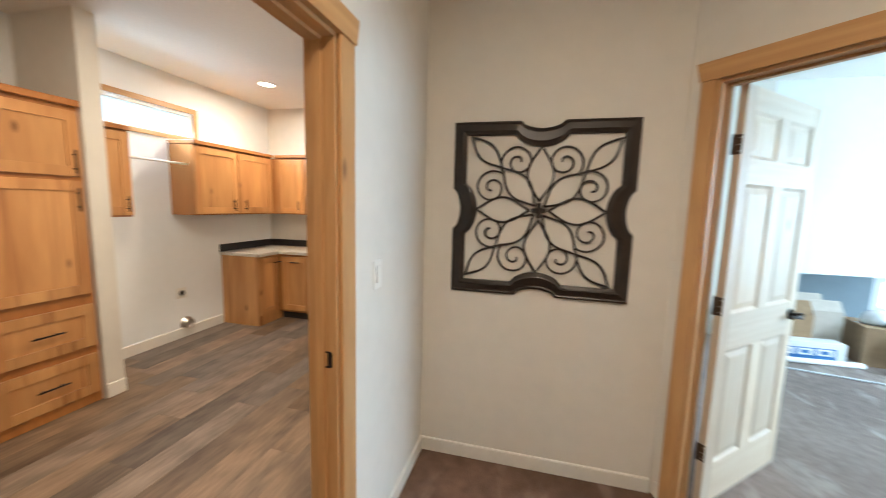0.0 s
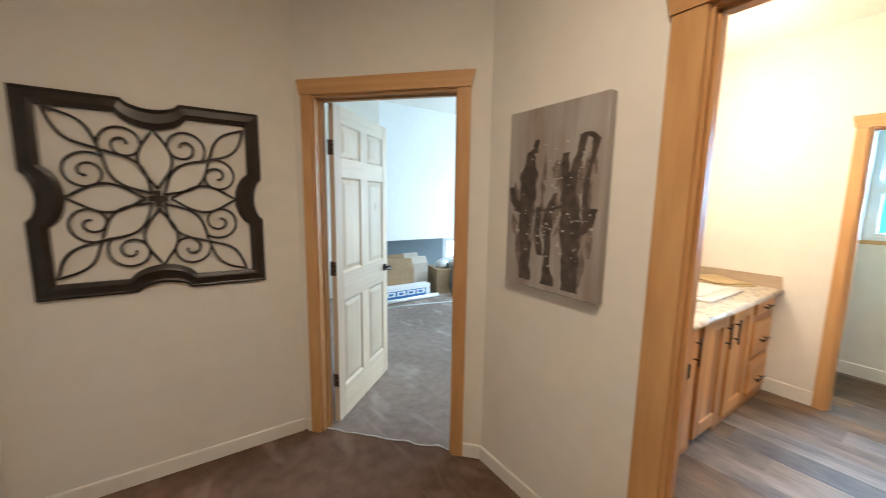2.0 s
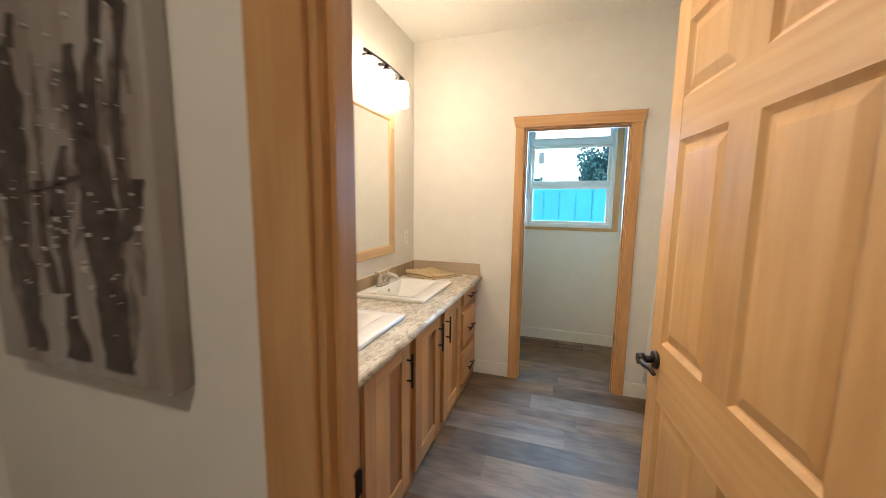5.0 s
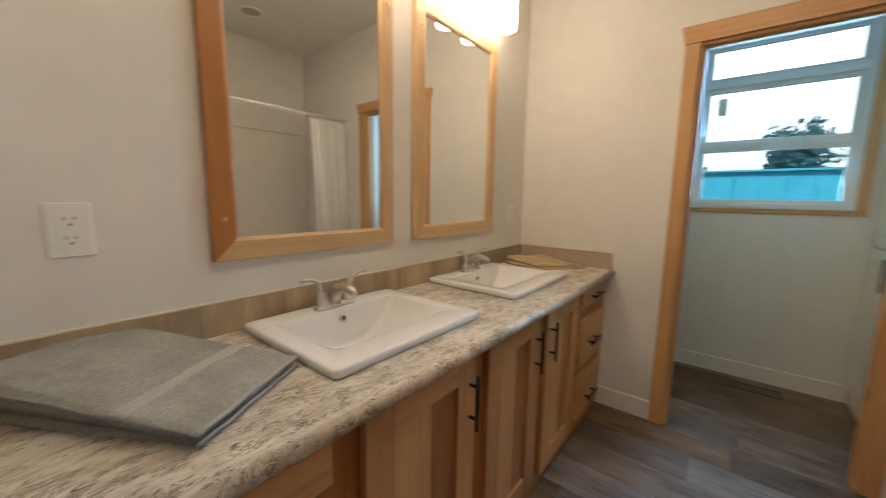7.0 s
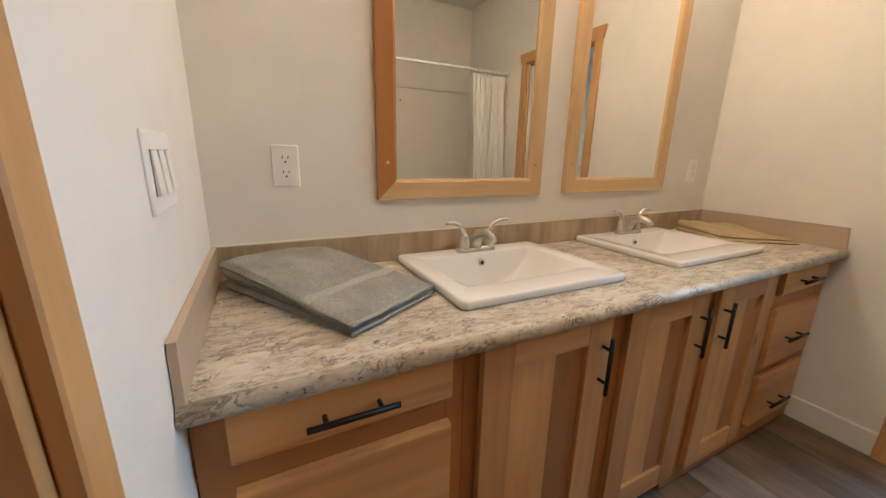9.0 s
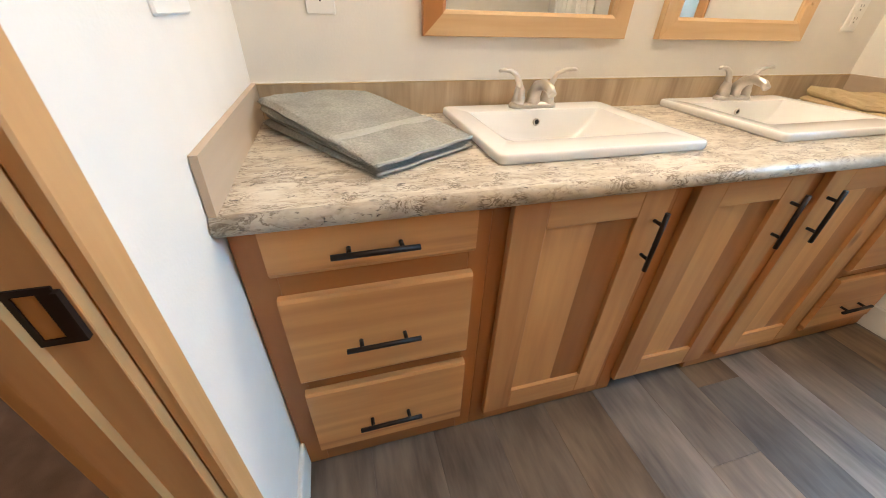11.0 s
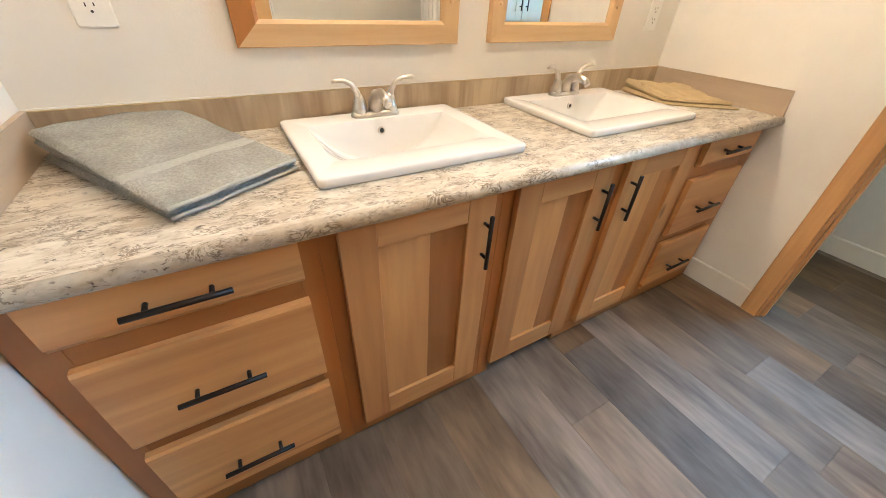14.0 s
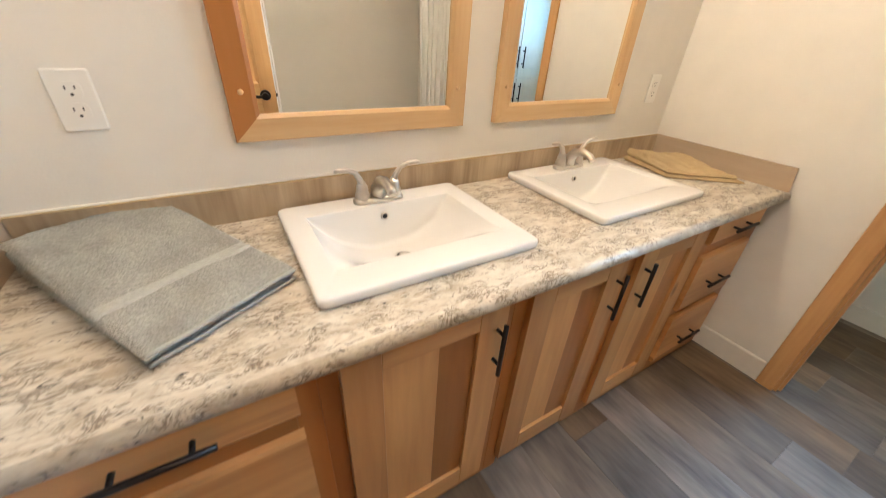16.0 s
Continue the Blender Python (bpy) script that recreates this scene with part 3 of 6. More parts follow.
# ---- door frames ----
def doorway(name, m, w, thick, top, mats, label, face_a=True, face_b=True, cw=0.066, head=0.077, cw_b=None):
    """Jambs, stops and flat casings with a wider, flared head. Local x across the opening 0..w, y through the wall.
    cw and cw_b: casing widths on the two faces, each one number or (near side, far side)."""
    t = thing(name, m, label, "door frame", kind="structure")
    jt = 0.019
    for i, (a, b) in enumerate(((0, jt), (w - jt, w))):
        block("jamb", (a, b, -0.001, thick + 0.001, 0, top), mats[2], t, bevel=0.001)
    block("head_jamb", (jt, w - jt, -0.001, thick + 0.001, top - jt, top), mats[0], t, bevel=0.001)
    for a, b in ((jt, jt + 0.011), (w - jt - 0.011, w - jt)):
        block("stop", (a, b, thick * 0.42, thick * 0.42 + 0.03, 0, top - jt), mats[2], t)
    block("head_stop", (jt, w - jt, thick * 0.42, thick * 0.42 + 0.03, top - jt - 0.011, top - jt), mats[0], t)
    for on, y0, y1, width in ((face_a, -0.018, -0.0015, cw), (face_b, thick + 0.0015, thick + 0.018, cw_b or cw)):
        if not on:
            continue
        ca, cb = width if isinstance(width, tuple) else (width, width)
        block("casing", (-ca + 0.006, 0.006, y0, y1, 0, top - 0.006), mats[2], t, bevel=0.0025)
        block("casing", (w - 0.006, w + cb - 0.006, y0, y1, 0, top - 0.006), mats[2], t, bevel=0.0025)
        bm = bmesh.new()
        ys = (y0 - 0.006, y1) if y0 < 0 else (y0, y1 + 0.006)
        prof = [(-ca + 0.003, top - 0.006), (w + cb - 0.003, top - 0.006), (w + cb + 0.016, top + head), (-ca - 0.016, top + head)]
        loops(bm, [[(x, y, z) for x, z in prof] for y in ys], True, True, smooth=False)
        part("head_casing", bm, mats[0], t)
    return t


bath_frame = doorway("door_1", pose(1.797, BD0, 0, 0, 0, 90), BD1 - BD0, 0.092, DOORH, FIR, "orange-stained fir door frame of the bathroom", cw=(0.066, 0.046), cw_b=(0.050, 0.104))
bed_frame = doorway("door_2", MD @ pose(DU0, 0, 0), DU1 - DU0, 0.115, DOORH, FIR, "orange-stained fir door frame of the bedroom")
toilet_frame = doorway("door_3", pose(4.307, TD0, 0, 0, 0, 90), TD1 - TD0, 0.092, TDH, FIR, "orange-stained fir door frame of the toilet room")
util_frame = doorway("door_4", pose(-0.41, UD0, 0, 0, 0, 90), UD1 - UD0, 0.10, UDH, FIR, "orange-stained fir door frame of the utility room", cw=0.09)
# strike plates let into the jambs
STRIKE_Y, STRIKE_Z = 0.040, 0.914      # on the bathroom jamb
bm = bmesh.new()
box(bm, 0, 0.002, 0, 0.034, 0, 0.006)
box(bm, 0, 0.002, 0, 0.034, 0.052, 0.058)
box(bm, 0, 0.002, 0, 0.006, 0.006, 0.052)
box(bm, 0, 0.002, 0.022, 0.034, 0.006, 0.052)
box(bm, 0, 0.006, 0.034, 0.038, 0.004, 0.054)
me_strike = part("strike_plate", bm, BRONZE, bath_frame, "dark bronze strike plate")
me_strike.matrix_basis = pose(BD1 - BD0 - 0.0195, STRIKE_Y, STRIKE_Z, 0, 0, 180) @ Matrix.Diagonal((1, 1, 1, 1))
for fr, w, y in ((util_frame, UD1 - UD0, 0.055), (toilet_frame, TD1 - TD0, 0.05)):
    o = new("strike_plate", me_strike.data)
    o.parent = fr
    o.matrix_basis = pose(w - 0.0195, y, 0.965, 0, 0, 180)


# ---- skirting boards ----
def base(x0, y0, x1, y1, side, h=0.10, t=0.013):
    """A skirting board along a line; it stands out to the left of the way (side 1) or to the right (side -1)."""
    d = Vector((x1 - x0, y1 - y0, 0))
    a = math.degrees(math.atan2(d.y, d.x))
    bm = bmesh.new()
    y = (0.001, t) if side > 0 else (-t, -0.001)
    prof = [(y[0], 0.002), (y[1], 0.002), (y[1], h - 0.006), (y[1] - 0.004 if side > 0 else y[1], h), (y[0], h)]
    if side < 0:
        prof = [(-t, 0.002), (-0.001, 0.002), (-0.001, h), (-t + 0.004, h), (-t, h - 0.006)]
    loops(bm, [[(x, p, z) for p, z in prof] for x in (0, d.length)], True, True, smooth=False)
    o = part("baseboard", bm, TRIMW)
    o.matrix_basis = pose(x0, y0, 0, 0, 0, a)
    tagged(o, "plain white painted skirting board", "baseboard", kind="structure")


CW = 0.062
base(-0.41, 2.495, 0.89, 2.495, -1, 0.085)
base(-0.41, UD1 + 0.086, -0.41, 2.482, -1, 0.085)
base(-0.41, -3.0, -0.41, UD0 - 0.086, -1, 0.085)
ua, ub = MD @ Vector((0.022, 0, 0)), MD @ Vector((DU0 - CW, 0, 0))
base(ua.x, ua.y, ub.x, ub.y, -1, 0.085)
ua, ub = MD @ Vector((DU1 + CW, 0, 0)), MD @ Vector((1.16, 0, 0))
base(ua.x, ua.y, ub.x, ub.y, -1, 0.085)
base(1.705, BD1 + 0.095, 1.705, 1.635, 1, 0.085)
base(1.705, -3.0, 1.705, BD0 - 0.095, 1, 0.085)
base(4.215, TD1 + CW, 4.215, 1.48, 1, 0.115)
base(4.215, -0.47, 4.215, TD0 - CW, 1, 0.115)
base(1.797, BD1 + CW, 1.797, 0.925, -1, 0.115)
base(5.25, -0.34, 5.25, 1.48, 1, 0.115)
base(4.307, 1.48, 5.237, 1.48, -1, 0.115)
base(-3.5, 2.49, -3.5, 4.05, -1, 0.11)
base(-2.87, 2.36, -2.87, 2.49, -1, 0.11)


# ---- doors with six raised panels ----
def panel_door(name, m, w, woods, label, h=2.03, t=0.035):
    """A six-panel leaf. Local x from the hinge edge to the free edge, y through the thickness."""
    d = thing(name, m, label, "door")
    sw, mw, z0 = 0.085, 0.112, 0.012
    pw = (w - 2 * sw - mw) / 2
    rails = [(z0, 0.235), (0.84, 1.03), (1.665, 1.785), (2.0, h)]
    for a in (0, w - sw):
        block("stile", (a, a + sw, 0, t, z0, h), woods[2], d, bevel=0.0015)
    for a, b in rails:
        block("rail", (sw, w - sw, 0.0004, t - 0.0004, a, b), woods[0], d)
    for (_, a), (b, _) in zip(rails, rails[1:]):
        block("mullion", (sw + pw, sw + pw + mw, 0.0004, t - 0.0004, a, b), woods[2], d)
        for x in (sw, sw + pw + mw):
            bm = bmesh.new()
            c, q = t / 2, 0.035
            x1, zz0, zz1 = x + pw, a, b
            for s in (-1, 1):
                def ring(i, y):
                    return [(x + i, y, zz0 + i), (x1 - i, y, zz0 + i), (x1 - i, y, zz1 - i), (x + i, y, zz1 - i)]
                # moulded edge, deep groove, then the raised field
                loops(bm, [ring(0, c + s * (t / 2 - 0.0005)), ring(0.012, c + s * 0.008), ring(0.017, c + s * 0.006), ring(q + 0.012, c + s * 0.0135)], False, True, smooth=False)
            part("panel", bm, woods[2], d)
    return d


def lever(parent, w, z, t, material):
    """A curved lever handle with a round rose on each side of the leaf."""
    for s, y in ((-1, 0.0), (1, t)):
        bm = bmesh.new()
        x = w - 0.06
        cyl(bm, (x, y, z), (x, y + s * 0.010, z), 0.031, 0.028, 24)
        cyl(bm, (x, y + s * 0.008, z), (x, y + s * 0.045, z), 0.013, 0.011, 14)
        cyl(bm, (x, y + s * 0.038, z), (x, y + s * 0.058, z), 0.020, 0.018, 18)
        tube(bm, [(x, y + s * 0.048, z), (x - 0.04, y + s * 0.050, z - 0.004), (x - 0.08, y + s * 0.047, z + 0.004), (x - 0.108, y + s * 0.043, z - 0.004)], [0.011, 0.0095, 0.009, 0.006], 10)
        part("lever_handle", bm, material, parent, "dark bronze lever handle")
    bm = bmesh.new()
    box(bm, w - 0.0005, w + 0.0015, t / 2 - 0.012, t / 2 + 0.012, z - 0.028, z + 0.028)
    box(bm, w + 0.001, w + 0.010, t / 2 - 0.006, t / 2 + 0.006, z - 0.009, z + 0.009)
    part("latch", bm, material, parent)


def hinges(parent, y, zs, t, flip=1):
    for z in zs:
        bm = bmesh.new()
        cyl(bm, (-0.006, y, z - 0.045), (-0.006, y, z + 0.045), 0.0065, None, 10)
        cyl(bm, (-0.006, y, z + 0.045), (-0.006, y, z + 0.051), 0.005, 0.003, 10)
        box(bm, -0.0022, -0.0002, min(y, y + flip * 0.033), max(y, y + flip * 0.033), z - 0.045, z + 0.045)
        h = part("hinge", bm, DARKBR, parent, "dark bronze butt hinge")
        for k in (-0.03, 0.0, 0.03):
            bm = bmesh.new()
            cyl(bm, (-0.0022, y + flip * (0.02 + abs(k) * 0.2), z + k), (-0.0032, y + flip * (0.02 + abs(k) * 0.2), z + k), 0.0035, 0.003, 8)
            part("screw", bm, NICKEL, h)


# bathroom door: hinged at the south jamb on the bath side, swung well into the room
bath_door = panel_door("bathroom_door", pose(1.815, -0.183, 0, 0, 0, 6.8) @ pose(0, -0.035, 0), 0.800, PINE, "open six-panel orange-varnished pine door of the bathroom", h=2.09)
lever(bath_door, 0.800, 0.965, 0.035, BRONZE)
hinges(bath_door, -0.006, (0.27, 1.035, 1.79), 0.035, 1)
# bedroom door: hinged at the left jamb on the bedroom side, open a right angle
bed_door = panel_door("bedroom_door", pose(1.113, 2.432, 0, 0, 0, 41.5), 0.812, RAWPINE, "open six-panel raw pale pine door of the bedroom", h=2.105)
lever(bed_door, 0.812, 0.955, 0.035, BRONZE)
hinges(bed_door, 0.035, (0.31, 1.075, 1.84), 0.035, -1)

# toilet room door: folded back inside its room
toilet_door = panel_door("toilet_room_door", pose(4.318, 0.560, 0, 0, 0, 10), 0.70, PINE, "open six-panel pine door inside the toilet room", h=2.03)
lever(toilet_door, 0.70, 0.90, 0.035, NICKEL)

# ---- hall: iron wall decoration ----
DCX, DCZ, DS = 0.233, 1.512, 0.940
decor = thing("iron_wall_decoration", pose(DCX, 2.495, DCZ), "square dark iron scrollwork panel with a scalloped brown frame", "wall decoration")


def scalloped(half, depth, hw, y):
    """A square whose sides dip inwards in the middle. Points are in the plane of the wall."""
    out = []
    for k in range(4):
        a = radians(90 * k)
        c, s = math.cos(a), math.sin(a)
        row = [(half, -half)]
        row += [(half, -hw - 0.022), (half, -hw)]
        for i in range(1, 12):
            u = -1 + 2 * i / 12
            row.append((half - 0.006 - depth * (1 - u * u) ** 0.8, u * hw * 0.98))
        row += [(half, hw), (half, hw + 0.022)]
        out += [(x * c - z * s, y, x * s + z * c) for x, z in row]
    return out


bm = bmesh.new()
hs = DS / 2
rings = [scalloped(hs, 0.034, 0.112, -0.001), scalloped(hs, 0.034, 0.112, -0.020), scalloped(hs - 0.010, 0.037, 0.116, -0.027), scalloped(hs - 0.016, 0.039, 0.118, -0.024),
         scalloped(hs - 0.048, 0.052, 0.134, -0.030), scalloped(hs - 0.054, 0.054, 0.136, -0.026), scalloped(hs - 0.070, 0.058, 0.140, -0.020), scalloped(hs - 0.070, 0.058, 0.140, -0.001)]
loops(bm, rings + [rings[0]], smooth=False)
part("frame", bm, IRON, decor, "dark brown frame with a worn edge")
IN = hs - 0.066


def bar(name, pts, r=0.0065):
    bm = bmesh.new()
    tube(bm, [(x * IN, -0.014, z * IN) for x, z in pts], r, 6, True)
    return part(name, bm, IRON, decor)


def leaf_pts(p, q, width, n=14):
    """Two bowed bars from p to q that close to a petal."""
    p, q = Vector(p), Vector(q)
    d = q - p
    nrm = Vector((-d.y, d.x)).normalized()
    side = [p + d * (i / n) + nrm * width * math.sin(math.pi * (i / n)) ** 1.15 for i in range(n + 1)]
    back = [p + d * (i / n) - nrm * width * math.sin(math.pi * (i / n)) ** 1.15 for i in range(n, -1, -1)]
    return [(v.x, v.y) for v in side + back[1:]]


for k in range(4):
    a = radians(90 * k)

    def turn(pts):
        return [(x * math.cos(a) - z * math.sin(a), x * math.sin(a) + z * math.cos(a)) for x, z in pts]
    bar("petal", turn(leaf_pts((0.12, 0), (0.84, 0), 0.17)))
    bar("petal", turn(leaf_pts((0.06, 0.05), (0.56, 0.50), 0.15)))
    bar("petal", turn(leaf_pts((0.56, 0.50), (0.97, 0.93), 0.115)))
    for s in (1, -1):
        pts = [(0.50, 0.47)]
        for i in range(44):
            u = i / 43
            ang = radians(128 - 575 * u)
            r = 0.205 * (1 - u) ** 0.9 + 0.03
            pts.append((0.635 + r * math.cos(ang), 0.295 + r * math.sin(ang)))
        if s < 0:
            pts = [(z, x) for x, z in pts]
        bar("scroll", turn(pts), 0.006)
bm = bmesh.new()
for k in range(2):
    box(bm, -0.04, 0.04, -0.024, -0.012, -0.012 + 0.0, 0.012, 0.002, 1, pose(0, 0, 0, 0, 90 * k, 0) @ pose(0, -0.002 * k, 0))
part("boss", bm, IRON, decor)


# ---- hall: canvas ----
def painted(name):
    m = bpy.data.materials.new(name)
    m.use_nodes = True
    n, l = m.node_tree.nodes, m.node_tree.links
    p = n["Principled BSDF"]
    p.inputs["Roughness"].default_value = 0.55
    tc, mp = n.new("ShaderNodeTexCoord"), n.new("ShaderNodeMapping")
    mp.inputs["Scale"].default_value = (9, 1, 1.1)
    l.new(tc.outputs["Object"], mp.inputs["Vector"])
    a = n.new("ShaderNodeTexNoise")
    a.inputs["Scale"].default_value, a.inputs["Detail"].default_value = 1.3, 5
    l.new(mp.outputs[0], a.inputs["Vector"])
    r = n.new("ShaderNodeValToRGB")
    r.color_ramp.elements[0].position, r.color_ramp.elements[0].color = 0.3, (0.22, 0.15, 0.12, 1)
    r.color_ramp.elements[1].position, r.color_ramp.elements[1].color = 0.62, (0.37, 0.34, 0.31, 1)
    e = r.color_ramp.elements.new(0.45)
    e.color = (0.30, 0.255, 0.225, 1)
    l.new(a.outputs[0], r.inputs[0])
    l.new(r.outputs[0], p.inputs["Base Color"])
    b = n.new("ShaderNodeTexNoise")
    b.inputs["Scale"].default_value = 45
    l.new(tc.outputs["Object"], b.inputs["Vector"])
    bp = n.new("ShaderNodeBump")
    bp.inputs["Strength"].default_value, bp.inputs["Distance"].default_value = 0.4, 0.003
    l.new(b.outputs[0], bp.inputs["Height"])
    l.new(bp.outputs[0], p.inputs["Normal"])
    return m


CANVAS = painted("streaked_canvas_paint")
STROKE = mat("dark_umber_paint", (0.085, 0.064, 0.052), 0.6, noise_scale=26, noise_amt=0.5, stains=0.4, bump=0.5, bump_scale=90)
FLECK = mat("silver_fleck_paint", (0.55, 0.52, 0.48), 0.35, noise_scale=50, noise_amt=0.2)
# local x runs along the wall (towards -y in the world), z up; the face looks to -y local
CW_, CH_ = 0.508, 0.805
canvas = thing("canvas_painting", pose(1.703, 1.204, 1.532, 0, 0, -90), "tall abstract canvas in grey and umber with dark forms, unframed", "painting")
block("canvas", (-CW_ / 2, CW_ / 2, -0.042, -0.001, -CH_ / 2, CH_ / 2), CANVAS, canvas, bevel=0.003)
rng = random.Random(4)


def stroke(pts, widths, material, name, y=-0.0445):
    """A ragged brush mark through points with widths."""
    bm = bmesh.new()
    fine_l, fine_r = [], []
    n = 9
    for (p, q), (w0, w1) in zip(zip(pts, pts[1:]), zip(widths, widths[1:])):
        for i in range(n):
            u = i / n
            x, z, w = p[0] + (q[0] - p[0]) * u, p[1] + (q[1] - p[1]) * u, w0 + (w1 - w0) * u
            fine_l.append((x - w * (0.95 + 0.35 * noise.noise((z * 22, x * 7, 1))) + 0.004 * noise.noise((z * 70, x * 9, 2)), z))
            fine_r.append((x + w * (0.95 + 0.35 * noise.noise((z * 22, x * 7, 5))) + 0.004 * noise.noise((z * 70, x * 9, 6)), z))
    rows = []
    for (xl, z), (xr, _) in zip(fine_l, fine_r):
        rows.append([(max(xl, -CW_ / 2 + 0.004), -0.0422, z), (xl * 0.7 + xr * 0.3, y, z), (xl * 0.3 + xr * 0.7, y, z), (min(xr, CW_ / 2 - 0.004), -0.0422, z)])
    loops(bm, rows, closed=False, smooth=True)
    return part(name, bm, material, canvas)


WASH = mat("mid_umber_wash", (0.20, 0.155, 0.13), 0.5, noise_scale=30, noise_amt=0.4, stains=0.3, bump=0.6, bump_scale=70)
for i in range(60):
    cx = rng.choice((-0.20, -0.14, -0.12, -0.09, -0.03, 0.0, 0.03, 0.08, 0.12, 0.15, 0.19))
    zt = rng.uniform(-0.2, 0.22)
    ln = rng.uniform(0.05, 0.17)
    x0 = cx + rng.uniform(-0.02, 0.02)
    x1 = x0 + rng.uniform(-0.02, 0.02)
    stroke([(x0, zt), ((x0 + x1) / 2 + rng.uniform(-0.01, 0.01), zt - ln / 2), (x1, max(-0.395, zt - ln))], [0.003, rng.uniform(0.006, 0.022), 0.004], WASH, "umber_wash", -0.0432)
for pts, wd in (
    ([(-0.115, 0.215), (-0.125, 0.10), (-0.13, -0.03), (-0.135, -0.18), (-0.125, -0.395)], [0.02, 0.055, 0.05, 0.04, 0.035]),
    ([(-0.08, 0.265), (-0.10, 0.20)], [0.012, 0.026]),
    ([(-0.225, 0.06), (-0.21, 0.0), (-0.165, -0.06)], [0.018, 0.028, 0.035]),
    ([(0.03, 0.03), (0.0, -0.06), (0.0, -0.14), (0.0, -0.28), (0.01, -0.385)], [0.012, 0.03, 0.02, 0.018, 0.045]),
    ([(-0.05, -0.03), (-0.065, -0.12), (-0.035, -0.26)], [0.018, 0.018, 0.02]),
    ([(0.075, 0.195), (0.07, 0.12), (0.10, 0.02), (0.115, -0.10), (0.12, -0.25), (0.125, -0.395)], [0.015, 0.022, 0.05, 0.055, 0.045, 0.042]),
    ([(0.15, 0.26), (0.145, 0.20), (0.115, 0.12), (0.11, 0.03)], [0.02, 0.018, 0.022, 0.028]),
    ([(0.165, 0.265), (0.21, 0.235), (0.20, 0.17), (0.18, 0.09), (0.175, 0.0), (0.19, -0.09)], [0.024, 0.016, 0.012, 0.012, 0.016, 0.022]),
    ([(0.215, -0.03), (0.19, -0.10), (0.15, -0.14)], [0.016, 0.028, 0.03]),
    ([(-0.08, -0.05), (0.0, -0.04), (0.07, -0.02)], [0.03, 0.03, 0.03]),
):
    stroke(pts, wd, STROKE, "dark_stroke")
bm = bmesh.new()
for i in range(95):
    c = rng.choice((-0.13, 0.0, 0.02, 0.11, 0.18))
    x, z = max(-0.24, min(0.24, rng.gauss(c, 0.045))), max(-0.38, min(0.24, rng.gauss(-0.03, 0.15)))
    r = rng.uniform(0.001, 0.0036) * (1.5 if i < 14 else 1)
    box(bm, x - r, x + r, -0.0475, -0.042, z - r * 0.8, z + r * 0.8, m=None)
tagged(part("silver_fleck_work", bm, FLECK, canvas, "pale silver paint flecks"), kind="stuff")


# ---- switches, outlets ----
def plate(name, m, w, h, label, category):
    t = thing(name, m, label, category)
    bm = bmesh.new()
    loops(bm, [rrect(0, 0, w, h, 0.006, 0.0005), rrect(0, 0, w, h, 0.006, 0.003), rrect(0, 0, w - 0.006, h - 0.006, 0.004, 0.006)], True, True, smooth=False)
    part("cover_plate", bm, PLASTIC, t)
    return t


def outlet(m, label):
    """Local x across, y up, z out of the wall."""
    t = plate("wall_outlet", m, 0.076, 0.122, label, "outlet")
    for s in (1, -1):
        bm = bmesh.new()
        loops(bm, [rrect(0, s * 0.021, 0.036, 0.034, 0.012, 0.005), rrect(0, s * 0.021, 0.036, 0.034, 0.012, 0.0085)], True, True, smooth=False)
        r = part("receptacle", bm, PLASTIC, t)
        bm = bmesh.new()
        box(bm, -0.009, -0.0065, s * 0.021 + 0.001, s * 0.021 + 0.009, 0.008, 0.009)
        box(bm, 0.0065, 0.009, s * 0.021 + 0.002, s * 0.021 + 0.009, 0.008, 0.009)
        cyl(bm, (0, s * 0.021 - 0.008, 0.008), (0, s * 0.021 - 0.008, 0.009), 0.003, None, 8)
        part("slots", bm, SLOT, r, "dark contact slots")
    return t


def switches(m, count, label):
    t = plate("light_switch", m, 0.046 * count + 0.03, 0.122, label, "light switch")
    for i in range(count):
        x = (i - (count - 1) / 2) * 0.046
        block("rocker_surround", (x - 0.018, x + 0.0172, -0.0337, 0.0337, 0.0055, 0.007), SLOT, t)
        bm = bmesh.new()
        loops(bm, [[(x - 0.0165, -0.033, 0.006), (x + 0.0165, -0.033, 0.006), (x + 0.0165, 0.033, 0.006), (x - 0.0165, 0.033, 0.006)],
                   [(x - 0.0165, -0.033, 0.0125), (x + 0.0165, -0.033, 0.0125), (x + 0.0165, 0.033, 0.0085), (x - 0.0165, 0.033, 0.0085)]], True, True, smooth=False)
        part("rocker", bm, PLASTIC, t)
    return t


outlet(pose(2.013, 1.48, 1.19, 90, 0, 0), "white duplex wall outlet above the counter")
outlet(pose(4.045, 1.48, 1.18, 90, 0, 0), "white duplex wall outlet beside the far mirror")
switches(pose(1.797, 1.015, 1.195, 90, 0, 90), 3, "white triple rocker light switch above the side splash")
switches(pose(-0.41, 1.83, 1.235, 90, 0, 90), 1, "white single rocker light switch on the hall wall")


# ---- recessed ceiling lights ----
GREYD = mat("unlit_diffuser", (0.42, 0.40, 0.36), 0.5, noise_scale=20, noise_amt=0.05)


